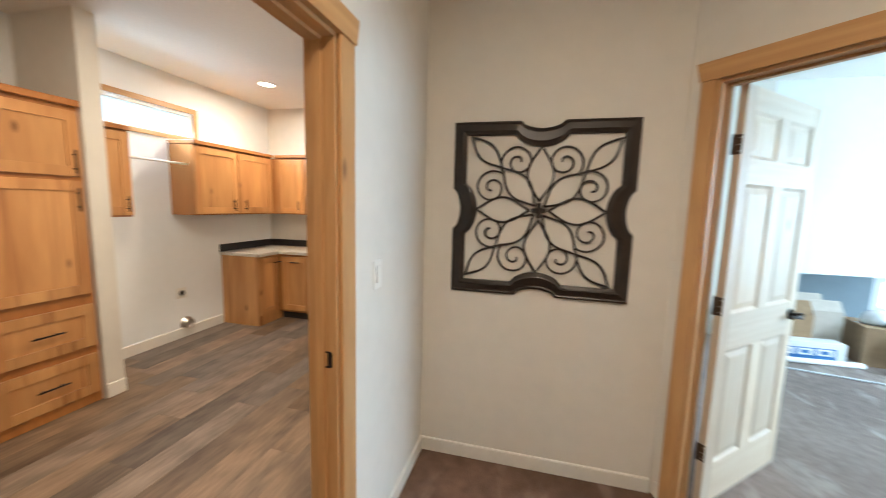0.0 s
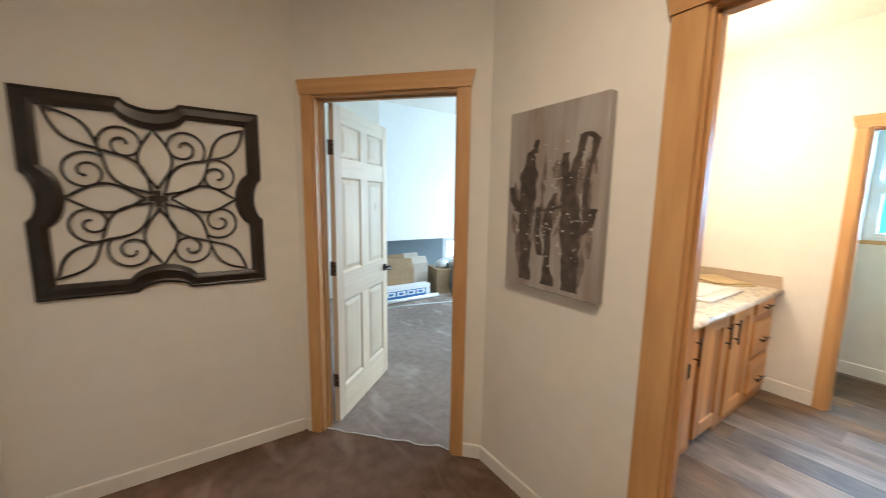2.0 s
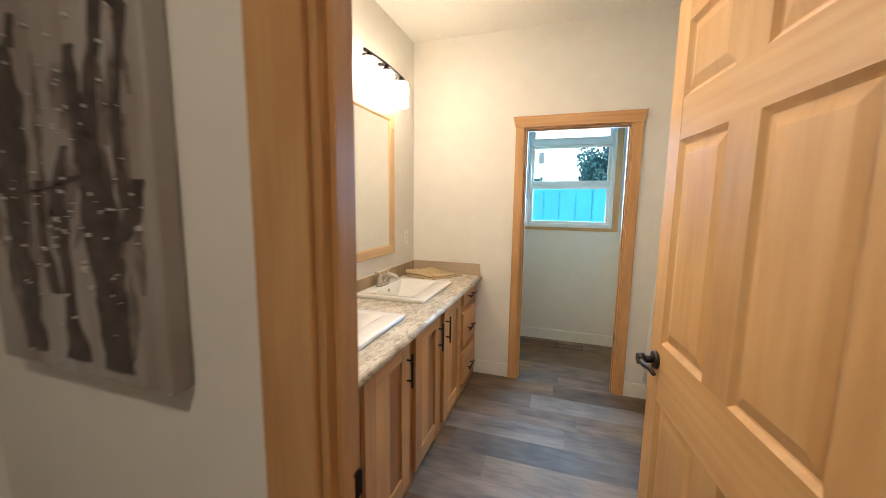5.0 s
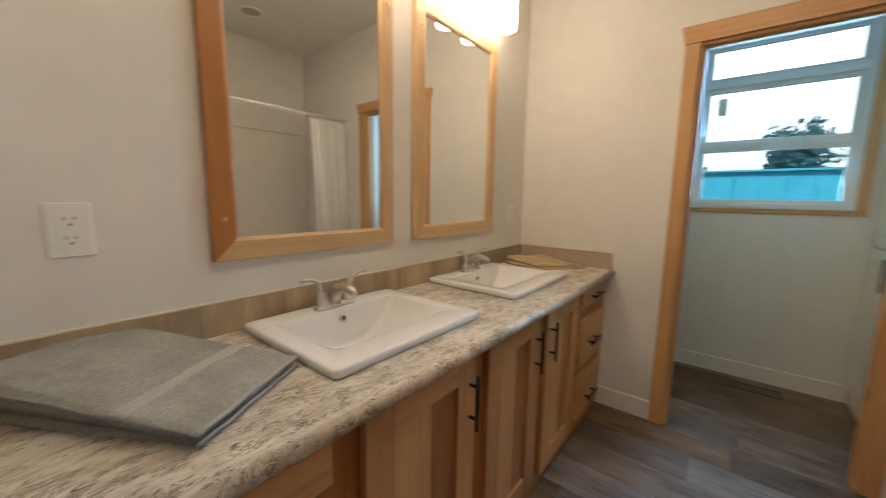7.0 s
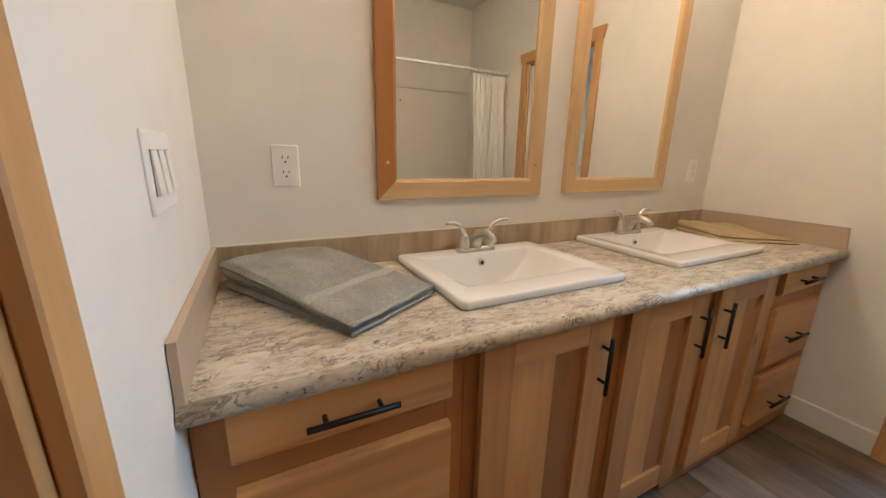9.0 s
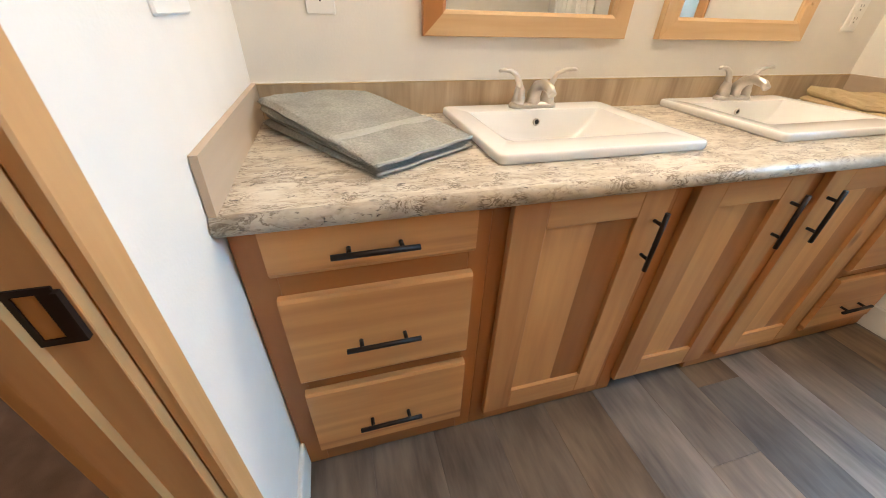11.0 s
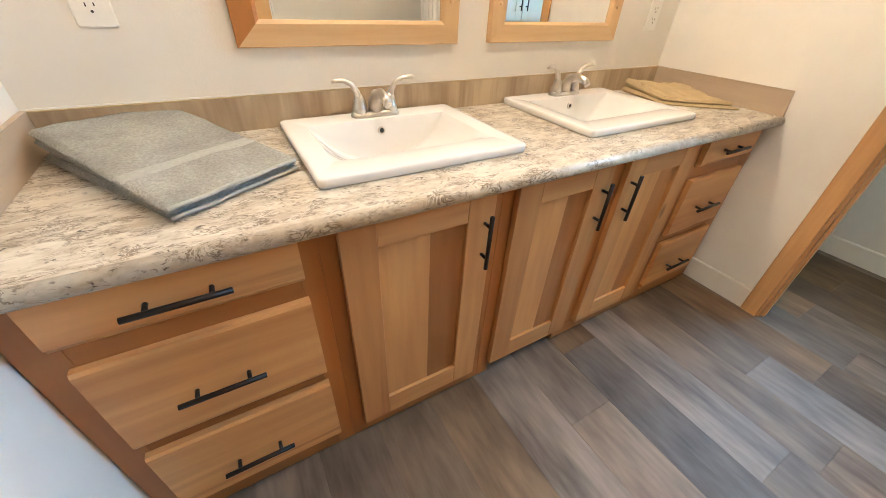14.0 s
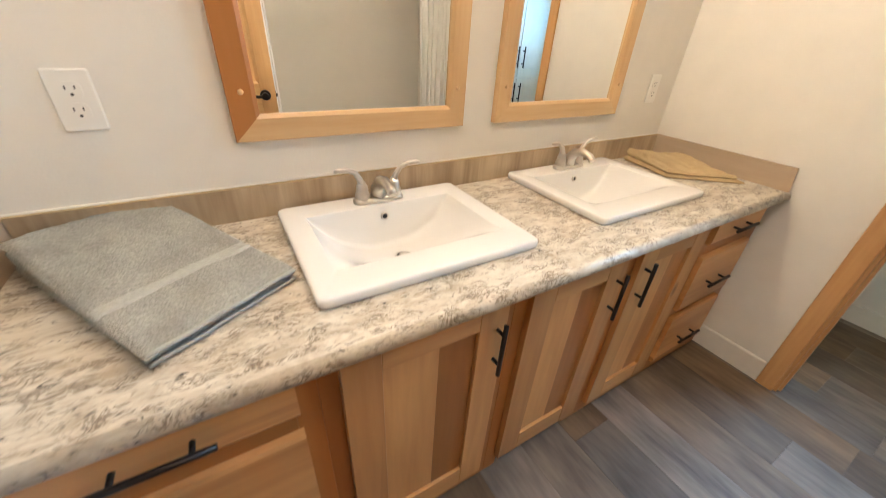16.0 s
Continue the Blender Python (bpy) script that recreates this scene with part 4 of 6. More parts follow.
def downlight(x, y, lit=True):
    t = thing("recessed_ceiling_light", pose(x, y, H), "round white recessed ceiling light, lit; hall and near utility ones added" if lit else "round white recessed ceiling light above the bathtub, unlit", "ceiling light", "recessed ceiling lights")
    bm = bmesh.new()
    n = 28
    ring = lambda r, z: [(r * math.cos(2 * math.pi * k / n), r * math.sin(2 * math.pi * k / n), z) for k in range(n)]
    loops(bm, [ring(0.095, -0.0005), ring(0.093, -0.008), ring(0.078, -0.010), ring(0.074, -0.001)])
    part("trim_ring", bm, PLASTIC, t)
    bm = bmesh.new()
    loops(bm, [ring(0.0745, -0.004), ring(0.05, -0.0035), ring(0.004, -0.003)], False, True)
    part("diffuser", bm, LED if lit else GREYD, t, "lit white diffuser" if lit else "unlit grey diffuser")


# the hall fixture at (0.55, 0.35) is unseen, added to house the hall's extra lamp
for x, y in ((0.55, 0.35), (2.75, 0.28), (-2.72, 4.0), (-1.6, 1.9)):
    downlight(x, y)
downlight(3.43, -0.72, False)


# ---- cabinets ----
def pull(parent, c, axis, length, out, material=BRONZE):
    """A straight bar pull on two posts. c: its middle on the face; axis: along; out: away from the face."""
    c, axis, out = Vector(c), Vector(axis), Vector(out)
    bm = bmesh.new()
    cyl(bm, c + out * 0.028 - axis * length / 2, c + out * 0.028 + axis * length / 2, 0.0062, None, 12)
    for s in (-1, 1):
        cyl(bm, c + axis * s * length * 0.3, c + axis * s * length * 0.3 + out * 0.028, 0.0048, None, 10)
    return part("handle", bm, material, parent, "dark bronze bar pull", True)


def slab_front(name, parent, x0, x1, z0, z1, y, woods):
    """A flat drawer front with a thumbed edge top and bottom, facing -y."""
    bm = bmesh.new()
    prof = [(y, z0), (y - 0.013, z0), (y - 0.0205, z0 + 0.012), (y - 0.0205, z1 - 0.008), (y - 0.016, z1), (y, z1)]
    loops(bm, [[(x, p, z) for p, z in prof] for x in (x0, x1)], True, True, smooth=False)
    return part(name, bm, woods[0], parent, world=True)


def shaker(name, parent, x0, x1, z0, z1, y, woods, sw=0.085, m=None, top=None):
    """A frame-and-panel door facing -y: stiles, rails and a sunk panel of two boards."""
    top = top or sw
    d = thing(name, pose(0, 0, 0), "", "")
    for k in ("label", "category"):
        if k in d:
            del d[k]
    d.parent = parent
    base_m = root(parent).inverted()
    d.matrix_basis = base_m
    t = 0.0205
    block("stile", (x0, x0 + sw, y - t, y, z0, z1), woods[2], d, bevel=0.0015)
    block("stile", (x1 - sw, x1, y - t, y, z0, z1), woods[2], d, bevel=0.0015)
    block("rail", (x0 + sw, x1 - sw, y - t + 0.0004, y, z0, z0 + sw), woods[0], d, bevel=0.001)
    block("rail", (x0 + sw, x1 - sw, y - t + 0.0004, y, z1 - top, z1), woods[0], d, bevel=0.001)
    cut = x0 + sw + (x1 - x0 - 2 * sw) * 0.58
    for a, b, wd in ((x0 + sw, cut, woods), (cut, x1 - sw, HICKD)):
        block("panel_board", (a, b, y - 0.009, y - 0.002, z0 + sw, z1 - top), wd[2], d)
    return d


YF, YC = 0.905, 1.478      # face frame front and wall behind the vanity
CT = 0.866                 # counter top
left_unit = thing("vanity_drawer_unit", pose(1.80, YC, 0), "hickory vanity unit with three drawers under the counter", "cabinet", "vanity cabinets")
mid_unit = thing("vanity_sink_base", pose(2.31, YC, 0), "hickory vanity sink base with one shaker door", "cabinet", "vanity cabinets")
pair_unit = thing("vanity_sink_base", pose(2.80, YC, 0), "hickory vanity sink base with two shaker doors", "cabinet", "vanity cabinets")
right_unit = thing("vanity_drawer_unit", pose(3.72, YC, 0), "hickory vanity unit with three drawers beside the wall", "cabinet", "vanity cabinets")


def carcass(unit, x0, x1, zl=0.826, zr=0.826):
    block("side_panel", (x0, x0 + 0.012, YF + 0.018, YC, 0.0, zl), HICKF[2], unit, world=True)
    block("side_panel", (x1 - 0.012, x1, YF + 0.018, YC, 0.0, zr), HICKF[2], unit, world=True)
    block("back_panel", (x0 + 0.012, x1 - 0.012, YC - 0.012, YC, 0.0, 0.826), HICKF[2], unit, world=True)
    # the toe recess's shade is put into this board's near-black colour
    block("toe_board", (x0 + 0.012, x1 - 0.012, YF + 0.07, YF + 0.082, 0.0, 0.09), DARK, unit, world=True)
    block("bottom_board", (x0 + 0.012, x1 - 0.012, YF + 0.02, YC - 0.012, 0.09, 0.105), HICKF[0], unit, world=True)


def face_frame(unit, x0, x1, rails, stiles):
    for a, b in stiles:
        block("face_stile", (a, b, YF, YF + 0.018, 0.003, 0.826), HICKF[2], unit, bevel=0.0008, world=True)
    xs = [stiles[0][1], stiles[-1][0]]
    for a, b in rails:
        block("face_rail", (xs[0], xs[1], YF + 0.0004, YF + 0.018, a, b), HICKF[0], unit, bevel=0.0008, world=True)


YD = YF - 0.0006
carcass(left_unit, 1.80, 2.3098)
face_frame(left_unit, 1.80, 2.308, [(0.003, 0.085), (0.335, 0.40), (0.645, 0.71), (0.80, 0.826)], [(1.80, 1.862), (2.262, 2.3098)])
carcass(mid_unit, 2.31, 2.80, 0.826, 0.72)
face_frame(mid_unit, 2.31, 2.80, [(0.003, 0.075), (0.80, 0.826)], [(2.31, 2.365), (2.755, 2.8018)])
carcass(pair_unit, 2.802, 3.722, 0.72, 0.72)
face_frame(pair_unit, 2.802, 3.722, [(0.058, 0.080), (0.80, 0.826)], [(2.802, 2.855), (3.675, 3.7238)])
block("face_rail", (3.20, 3.675, YF + 0.0006, YF + 0.018, 0.003, 0.058), HICKF[0], pair_unit, world=True)
block("face_stile", (3.215, 3.315, YF + 0.0004, YF + 0.018, 0.08, 0.80), HICKF[2], pair_unit, world=True)
carcass(right_unit, 3.724, 4.212, 0.72, 0.826)
face_frame(right_unit, 3.724, 4.212, [(0.003, 0.085), (0.345, 0.41), (0.645, 0.71), (0.80, 0.826)], [(3.724, 3.765), (4.13, 4.212)])
OUT = (0, -1, 0)
for unit, x0, x1 in ((left_unit, 1.853, 2.270), (right_unit, 3.757, 4.142)):
    for z0, z1, zh in ((0.712, 0.833, 0.765), (0.388, 0.655, 0.508), (0.078, 0.346, 0.188)):
        f = slab_front("drawer_front", unit, x0, x1, z0, z1, YD, HICK)
        pull(f, ((x0 + x1) / 2 - 0.005, YD - 0.0205, zh), (1, 0, 0), 0.170, OUT)
for unit, x0, x1, hx in ((mid_unit, 2.350, 2.765, 2.735), (pair_unit, 2.843, 3.228, 3.194), (pair_unit, 3.302, 3.69, 3.336)):
    d = shaker("cabinet_door", unit, x0, x1, 0.072, 0.834, YD, HICK)
    pull(d, (hx, YD - 0.0205, 0.684), (0, 0, 1), 0.168, OUT)

# continuous counter with a rolled front edge, cut out for the two basins
S1, S2 = (2.640, 1.217), (3.500, 1.225)
SW_, SD_ = 0.588, 0.474
bm = bmesh.new()
y0, y1, xa, xb = 0.850, 1.474, 1.799, 4.213


def slab(x0, x1, ya, yb):
    box(bm, x0, x1, ya, yb, 0.828, CT)


hx, hy = SW_ / 2 - 0.03, SD_ / 2 - 0.03
slab(xa, xb, y0 + 0.019, S1[1] - hy)
slab(xa, S1[0] - hx, S1[1] - hy, S1[1] + hy)
slab(S1[0] + hx, S2[0] - hx, S1[1] - hy, S1[1] + hy)
slab(S2[0] + hx, xb, S1[1] - hy, S1[1] + hy)
slab(xa, xb, S1[1] + hy, y1)
bmesh.ops.remove_doubles(bm, verts=bm.verts, dist=1e-5)
edge = []
for x in (xa, xb):
    edge.append([(x, y0 + 0.0188 + 0.019 * math.cos(radians(a)), (CT + 0.828) / 2 + 0.019 * math.sin(radians(a))) for a in range(90, 271, 15)])
ctop = thing("countertop", pose(3.0, 1.2, 0.828), "long speckled beige laminate countertop with a rolled edge", "countertop")
part("slab", bm, LAMIN, ctop, world=True)
bm = bmesh.new()
loops(bm, edge, True, True, closed=False)
part("rolled_edge", bm, LAMIN, ctop, world=True)
sp = thing("backsplash", pose((xa + xb) / 2, 1.47, CT), "low taupe streaked backsplash along the wall", "backsplash", "splash boards")
block("splash_panel", (xa + 0.014, xb - 0.014, 1.4655, 1.478, CT + 0.0005, 0.9605), SPLASH, sp, world=True)
block("top_edge", (xa + 0.014, xb - 0.014, 1.4645, 1.478, 0.9605, 0.9625), TAN, sp, "thin paler top edge band", world=True)
for x0, x1, n in ((xa, xa + 0.0125, "left"), (xb - 0.0125, xb, "right")):
    bm = bmesh.new()
    prof = [(0.862, CT + 0.0005), (1.476, CT + 0.0005), (1.476, 0.962), (0.872, 0.962)]
    loops(bm, [[(x, y, z) for y, z in prof] for x in (x0, x1)], True, True, smooth=False)
    side = thing("side_splash", pose(x0, 1.17, CT), "low taupe side splash at the counter's end", "backsplash", "splash boards")
    part("splash_panel", bm, SPLASHS, side, world=True)
    block("top_edge", (x0 - 0.0004, x1 + 0.0004, 0.8725, 1.476, 0.9622, 0.9640), SPLASHS, side, "thin paler top edge band", world=True)
# thin white caulk line above the splash
tagged(block("caulk_line", (xa, xb, 1.4745, 1.4795, 0.962, 0.966), TRIMW), "thin white caulk line above the splash", "trim", kind="structure")


# ---- basins ----
def basin(c):
    t = thing("drop_in_sink", pose(c[0], c[1], CT), "white rectangular drop-in porcelain sink in the counter", "sink", "bathroom sinks")
    bm = bmesh.new()
    w, d, by = SW_, SD_, 0.004
    iw, idp, deep, rim = 0.462, 0.292, 0.128, 0.0245
    rings = [rrect(0, 0, w - 0.008, d - 0.008, 0.016, 0.0005), rrect(0, 0, w, d, 0.02, 0.006), rrect(0, 0, w, d, 0.02, 0.017), rrect(0, 0, w - 0.003, d - 0.003, 0.019, 0.022), rrect(0, 0, w - 0.009, d - 0.009, 0.017, rim), rrect(0, 0, w - 0.02, d - 0.02, 0.016, rim + 0.0003),
             rrect(0, by, iw + 0.010, idp + 0.010, 0.007, rim), rrect(0, by, iw, idp, 0.003, rim - 0.002)]
    loops(bm, rings)
    # a scoop: an upright back, and a floor that swings up to both ends and to the front
    nu, nv = 36, 22

    def hollow(u, v):
        return rim - 0.002 - deep * max(0.0, 1 - abs(u) ** 2.3) ** 0.92 * max(0.0, 1 - v ** 2.6)
    rows = [[(u * iw / 2, by + idp / 2, rim - 0.002) for u in (-1 + 2 * i / nu for i in range(nu + 1))]]
    for k, back in ((0.08, 0.004), (0.55, 0.013), (0.90, 0.022), (0.99, 0.032)):
        rows.append([(u * iw / 2, by + idp / 2 - back * max(0.0, 1 - u ** 4), rim - 0.002 + (hollow(u, 0) - rim + 0.002) * k) for u in (-1 + 2 * i / nu for i in range(nu + 1))])
    for q in range(1, nv + 1):
        v = q / nv
        rows.append([(u * iw / 2, by + idp / 2 - (0.032 * max(0.0, 1 - u ** 4)) * (1 - v) - idp * v, hollow(u, v)) for u in (-1 + 2 * i / nu for i in range(nu + 1))])
    loops(bm, rows, closed=False)
    part("bowl", bm, PORC, t)
    bm = bmesh.new()
    yy = by - 0.008
    n = 20
    ring = lambda r, z: [(r * math.cos(2 * math.pi * k / n), yy + r * math.sin(2 * math.pi * k / n), z) for k in range(n)]
    loops(bm, [ring(0.027, -0.084), ring(0.027, -0.078), ring(0.019, -0.077), ring(0.017, -0.081)], False, True)
    dr = part("drain", bm, NICKEL, t, "brushed nickel drain")
    bm = bmesh.new()
    loops(bm, [ring(0.023, -0.0768), ring(0.004, -0.0768)], False, True)
    part("drain_gap", bm, SLOT, dr, "dark gap round the stopper")
    bm = bmesh.new()
    loops(bm, [ring(0.015, -0.0765), ring(0.016, -0.073), ring(0.010, -0.0705), ring(0.002, -0.070)], False, True)
    part("stopper", bm, NICKEL, dr)
    # overflow hole in the back slope
    bm = bmesh.new()
    m = pose(0, by + idp / 2 - 0.011, -0.012, 84, 0, 0)
    ring = lambda r, z: [tuple(m @ Vector((r * math.cos(2 * math.pi * k / n), r * math.sin(2 * math.pi * k / n), z))) for k in range(n)]
    loops(bm, [ring(0.0125, -0.004), ring(0.0125, 0.003), ring(0.008, 0.003), ring(0.008, -0.004)])
    o = part("overflow_ring", bm, NICKEL, t, "nickel overflow ring")
    bm = bmesh.new()
    loops(bm, [ring(0.0082, 0.0005), ring(0.002, 0.0005)], False, True)
    part("overflow_hole", bm, SLOT, o)
    return t


def faucet(c):
    """A two-lever centre-set tap. Local x along the wall, -y towards the bowl."""
    t = thing("faucet", pose(c[0], c[1] + SD_ / 2 - 0.052, CT + 0.0247), "brushed nickel two-lever centre-set faucet on the sink", "faucet", "faucets")
    bm = bmesh.new()
    loops(bm, [rrect(0, 0, 0.162, 0.048, 0.023, 0.0), rrect(0, 0, 0.162, 0.048, 0.023, 0.010), rrect(0, 0, 0.150, 0.038, 0.018, 0.016)], True, True)
    part("base_plate", bm, NICKEL, t)
    bm = bmesh.new()
    tube(bm, [(0, 0.002, 0.008), (0, 0.0, 0.040), (0, -0.020, 0.066), (0, -0.055, 0.078), (0, -0.095, 0.070), (0, -0.112, 0.056)], [0.026, 0.022, 0.0185, 0.015, 0.0135, 0.0125], 16)
    part("spout", bm, NICKEL, t)
    for s in (-1, 1):
        bm = bmesh.new()
        x = s * 0.052
        tube(bm, [(x, 0, 0.008), (x, 0, 0.030), (x, 0, 0.034), (x, 0, 0.050), (x + s * 0.002, 0.0, 0.066)], [0.0235, 0.0215, 0.019, 0.0175, 0.011], 16)
        part("handle_hub", bm, NICKEL, t)
        bm = bmesh.new()
        tube(bm, [(x, 0.0, 0.048), (x + s * 0.006, -0.002, 0.075), (x + s * 0.020, -0.004, 0.098), (x + s * 0.045, -0.008, 0.110), (x + s * 0.072, -0.012, 0.112), (x + s * 0.082, -0.013, 0.109)], [0.013, 0.0115, 0.0095, 0.0085, 0.008, 0.005], 12, flat=0.8)
        part("lever", bm, NICKEL, t)
    return t


for c in (S1, S2):
    basin(c)
    faucet(c)


# ---- mirrors ----
def mirror(x0, x1, z0, z1, stile=MAPLE):
    t = thing("framed_mirror", pose((x0 + x1) / 2, 1.479, z0), "rectangular wall mirror in a flat pale maple frame", "mirror", "vanity mirrors")
    f, yb, yf = 0.066, 1.4785, 1.4545
    for n, a in (("bottom", 0), ("right", 1), ("top", 2), ("left", 3)):
        o = [(x0, z0), (x1, z0), (x1, z1), (x0, z1)]
        i = [(x0 + f, z0 + f), (x1 - f, z0 + f), (x1 - f, z1 - f), (x0 + f, z1 - f)]
        b = (a + 1) % 4
        bm = bmesh.new()
        rows = []
        for y, k in ((yb, 0), (yf + 0.002, 0), (yf, 0.002), (yf, f - 0.010), (yf + 0.006, f), (yb, f)):
            u = k / f
            rows.append([(o[q][0] + (i[q][0] - o[q][0]) * u, y, o[q][1] + (i[q][1] - o[q][1]) * u) for q in (a, b)])
        rows = [[r[0] for r in rows], [r[1] for r in rows]]
        loops(bm, rows, True, True, smooth=False)
        fr = part("frame_side", bm, (stile if a == 3 else MAPLE)[0 if a in (0, 2) else 2], t, "redder heartwood stile" if a == 3 and stile is HICKF else "", world=True)
        if a in (1, 3):
            for zz in (z0 + 0.12, z1 - 0.12):
                bm = bmesh.new()
                xx = (o[a][0] + i[a][0]) / 2
                tube(bm, [(xx, yf + 0.001, zz), (xx, yf - 0.003, zz), (xx, yf - 0.005, zz)], [0.007, 0.006, 0.002], 12)
                part("wood_plug", bm, MAPLE[1], fr, world=True)
    block("mirror_glass", (x0 + f - 0.004, x1 - f + 0.004, 1.466, 1.472, z0 + f - 0.004, z1 - f + 0.004), MIRROR, t, "clear silvered glass", world=True)


mirror(2.287, 2.975, 1.084, 2.130, HICKF)
mirror(3.110, 3.784, 1.084, 2.130)


# ---- vanity lights ----
def vanity_light(cx):
    t = thing("vanity_light", pose(cx, 1.479, 2.35), "dark bronze bar light with three lit opal glass shades", "wall lamp", "vanity lights")
    bm = bmesh.new()
    box(bm, -0.09, 0.09, -0.022, 0.0, -0.055, 0.055, 0.006, 2)
    part("back_plate", bm, BRONZE, t)
    bm = bmesh.new()
    tube(bm, [(0, -0.015, 0), (0, -0.06, 0.01), (0, -0.125, 0.0)], 0.009, 10)
    part("arm", bm, BRONZE, t)
    bm = bmesh.new()
    pts = [(-0.27 + 0.54 * k / 12, -0.125, 0.012 * math.sin(math.pi * k / 12) - 0.006) for k in range(13)]
    tube(bm, pts, 0.010, 10)
    part("bar", bm, BRONZE, t)
    for x in (-0.225, 0.0, 0.225):
        bm = bmesh.new()
        tube(bm, [(x, -0.125, 0.0), (x, -0.125, -0.018), (x, -0.125, -0.022), (x, -0.125, -0.045)], [0.014, 0.014, 0.026, 0.028], 16)
        h = part("lamp_holder", bm, BRONZE, t)
        bm = bmesh.new()
        tube(bm, [(x, -0.125, -0.035), (x, -0.125, -0.042), (x, -0.125, -0.060), (x, -0.125, -0.195), (x, -0.125, -0.205)], [0.030, 0.046, 0.053, 0.053, 0.047], 20)
        part("shade", bm, SHADE, h, "lit opal glass shade")


vanity_light(2.631)
vanity_light(3.462)


# ---- towels on the counter ----
def cloth_slab(bm, m, w, d, z0, z1, rnd, nx=44, ny=60, amp=0.004, fold=0.010, fuzz=0.0):
    """One soft folded layer: rounded edges, a slightly uneven top."""
    top, bot = [], []
    for j in range(ny + 1):
        rt, rb = [], []
        for i in range(nx + 1):
            u, v = i / nx, j / ny
            e = min(u * w, (1 - u) * w, v * d, (1 - v) * d)
            k = math.sqrt(max(0.0, 1 - (1 - min(e / fold, 1)) ** 2))
            nz = noise.noise((u * 3.1 + rnd, v * 3.3, rnd)) * amp + noise.noise((u * 11 + rnd, v * 10, rnd)) * amp * 0.35
            nz += noise.noise((u * w * 260, v * d * 260, rnd)) * fuzz
            wob = noise.noise((u * 4 + rnd, v * 4, 7 + rnd)) * 0.006
            zm = (z0 + z1) / 2
            rt.append(bm.verts.new(m @ Vector((u * w + wob, v * d + wob, zm + (z1 - zm) * k + nz * k))))
            rb.append(bm.verts.new(m @ Vector((u * w + wob, v * d + wob, zm - (zm - z0) * k))))
        top.append(rt)
        bot.append(rb)
    for g, flip in ((top, False), (bot, True)):
        for j in range(ny):
            for i in range(nx):
                q = (g[j][i], g[j][i + 1], g[j + 1][i + 1], g[j + 1][i])
                f = bm.faces.new(q[::-1] if flip else q)
                f.smooth = True
    rim = [(0, i) for i in range(nx)] + [(j, nx) for j in range(ny)] + [(ny, i) for i in range(nx, 0, -1)] + [(j, 0) for j in range(ny, 0, -1)]
    for a, b in zip(rim, rim[1:] + rim[:1]):
        bm.faces.new((bot[a[0]][a[1]], bot[b[0]][b[1]], top[b[0]][b[1]], top[a[0]][a[1]])).smooth = True


def soft_matrix(o, u, v):
    """Unit square to the sheared quad with corner o and sides u and v."""
    return Matrix(((u[0], v[0], 0, o[0]), (u[1], v[1], 0, o[1]), (0, 0, 1, o[2]), (0, 0, 0, 1)))


def pile_up(bm, d, front, back):
    """Lets a folded pile grow thicker from its front edge to its back fold."""
    for v in bm.verts:
        v.co.z *= front + (back - front) * max(0.0, min(1.0, v.co.y / d)) ** 0.8


towel = thing("folded_towel", pose(2.075, 0.962, CT, 0, 0, 31), "grey folded terry towel lying on the counter", "towel")
for k, (z0, z1, ins, sl) in enumerate(((0.0005, 0.011, 0.006, -0.003), (0.0095, 0.021, 0.011, 0.002), (0.0195, 0.031, 0.003, -0.002), (0.0295, 0.042, 0.0, 0.0))):
    bm = bmesh.new()
    cloth_slab(bm, pose(ins + sl, ins * 0.5 - 0.002 * k, 0), 0.298 - ins * 1.4, 0.505 - ins, z0, z1, 3.1 + k * 5, amp=0.004, fold=0.013, fuzz=0.0007)
    pile_up(bm, 0.50, 0.72, 1.9)
    part("towel_fold", bm, TOWEL, towel)
for z, r in ((0.0275, 0.0045), (0.0075, 0.004)):
    bm = bmesh.new()
    tube(bm, [(0.004 + 0.29 * k / 14, -0.001 + 0.0015 * math.sin(k * 1.3), z + 0.0007 * math.sin(k * 0.9 + z * 90)) for k in range(15)], r, 8)
    part("hem", bm, TOWELB, towel, "smooth stitched hem")
bm = bmesh.new()
cloth_slab(bm, pose(0.001, 0.125, 0), 0.293, 0.034, 0.036, 0.0445, 13.1, 30, 6, 0.0015, 0.006)
pile_up(bm, 0.50, 0.72, 1.9)
part("woven_band", bm, TOWELB, towel, "smooth woven border band")

tan = thing("folded_cloth", pose(3.868, 1.182, CT), "tan folded cloth lying on the counter's corner", "towel")
bm = bmesh.new()
cloth_slab(bm, soft_matrix((0, 0, 0), (0.80, -0.59), (0.22, 0.97)), 0.325, 0.272, 0.0005, 0.011, 21.0, amp=0.003)
cloth_slab(bm, soft_matrix((0.008, 0.012, 0), (0.82, -0.56), (0.20, 0.97)), 0.305, 0.25, 0.0115, 0.030, 27.0, amp=0.009)
for v in bm.verts:
    v.co.z *= 0.9 + 1.4 * max(0.0, min(1.0, (v.co.y + 0.05) / 0.30))
part("cloth_fold", bm, TAN, tan)

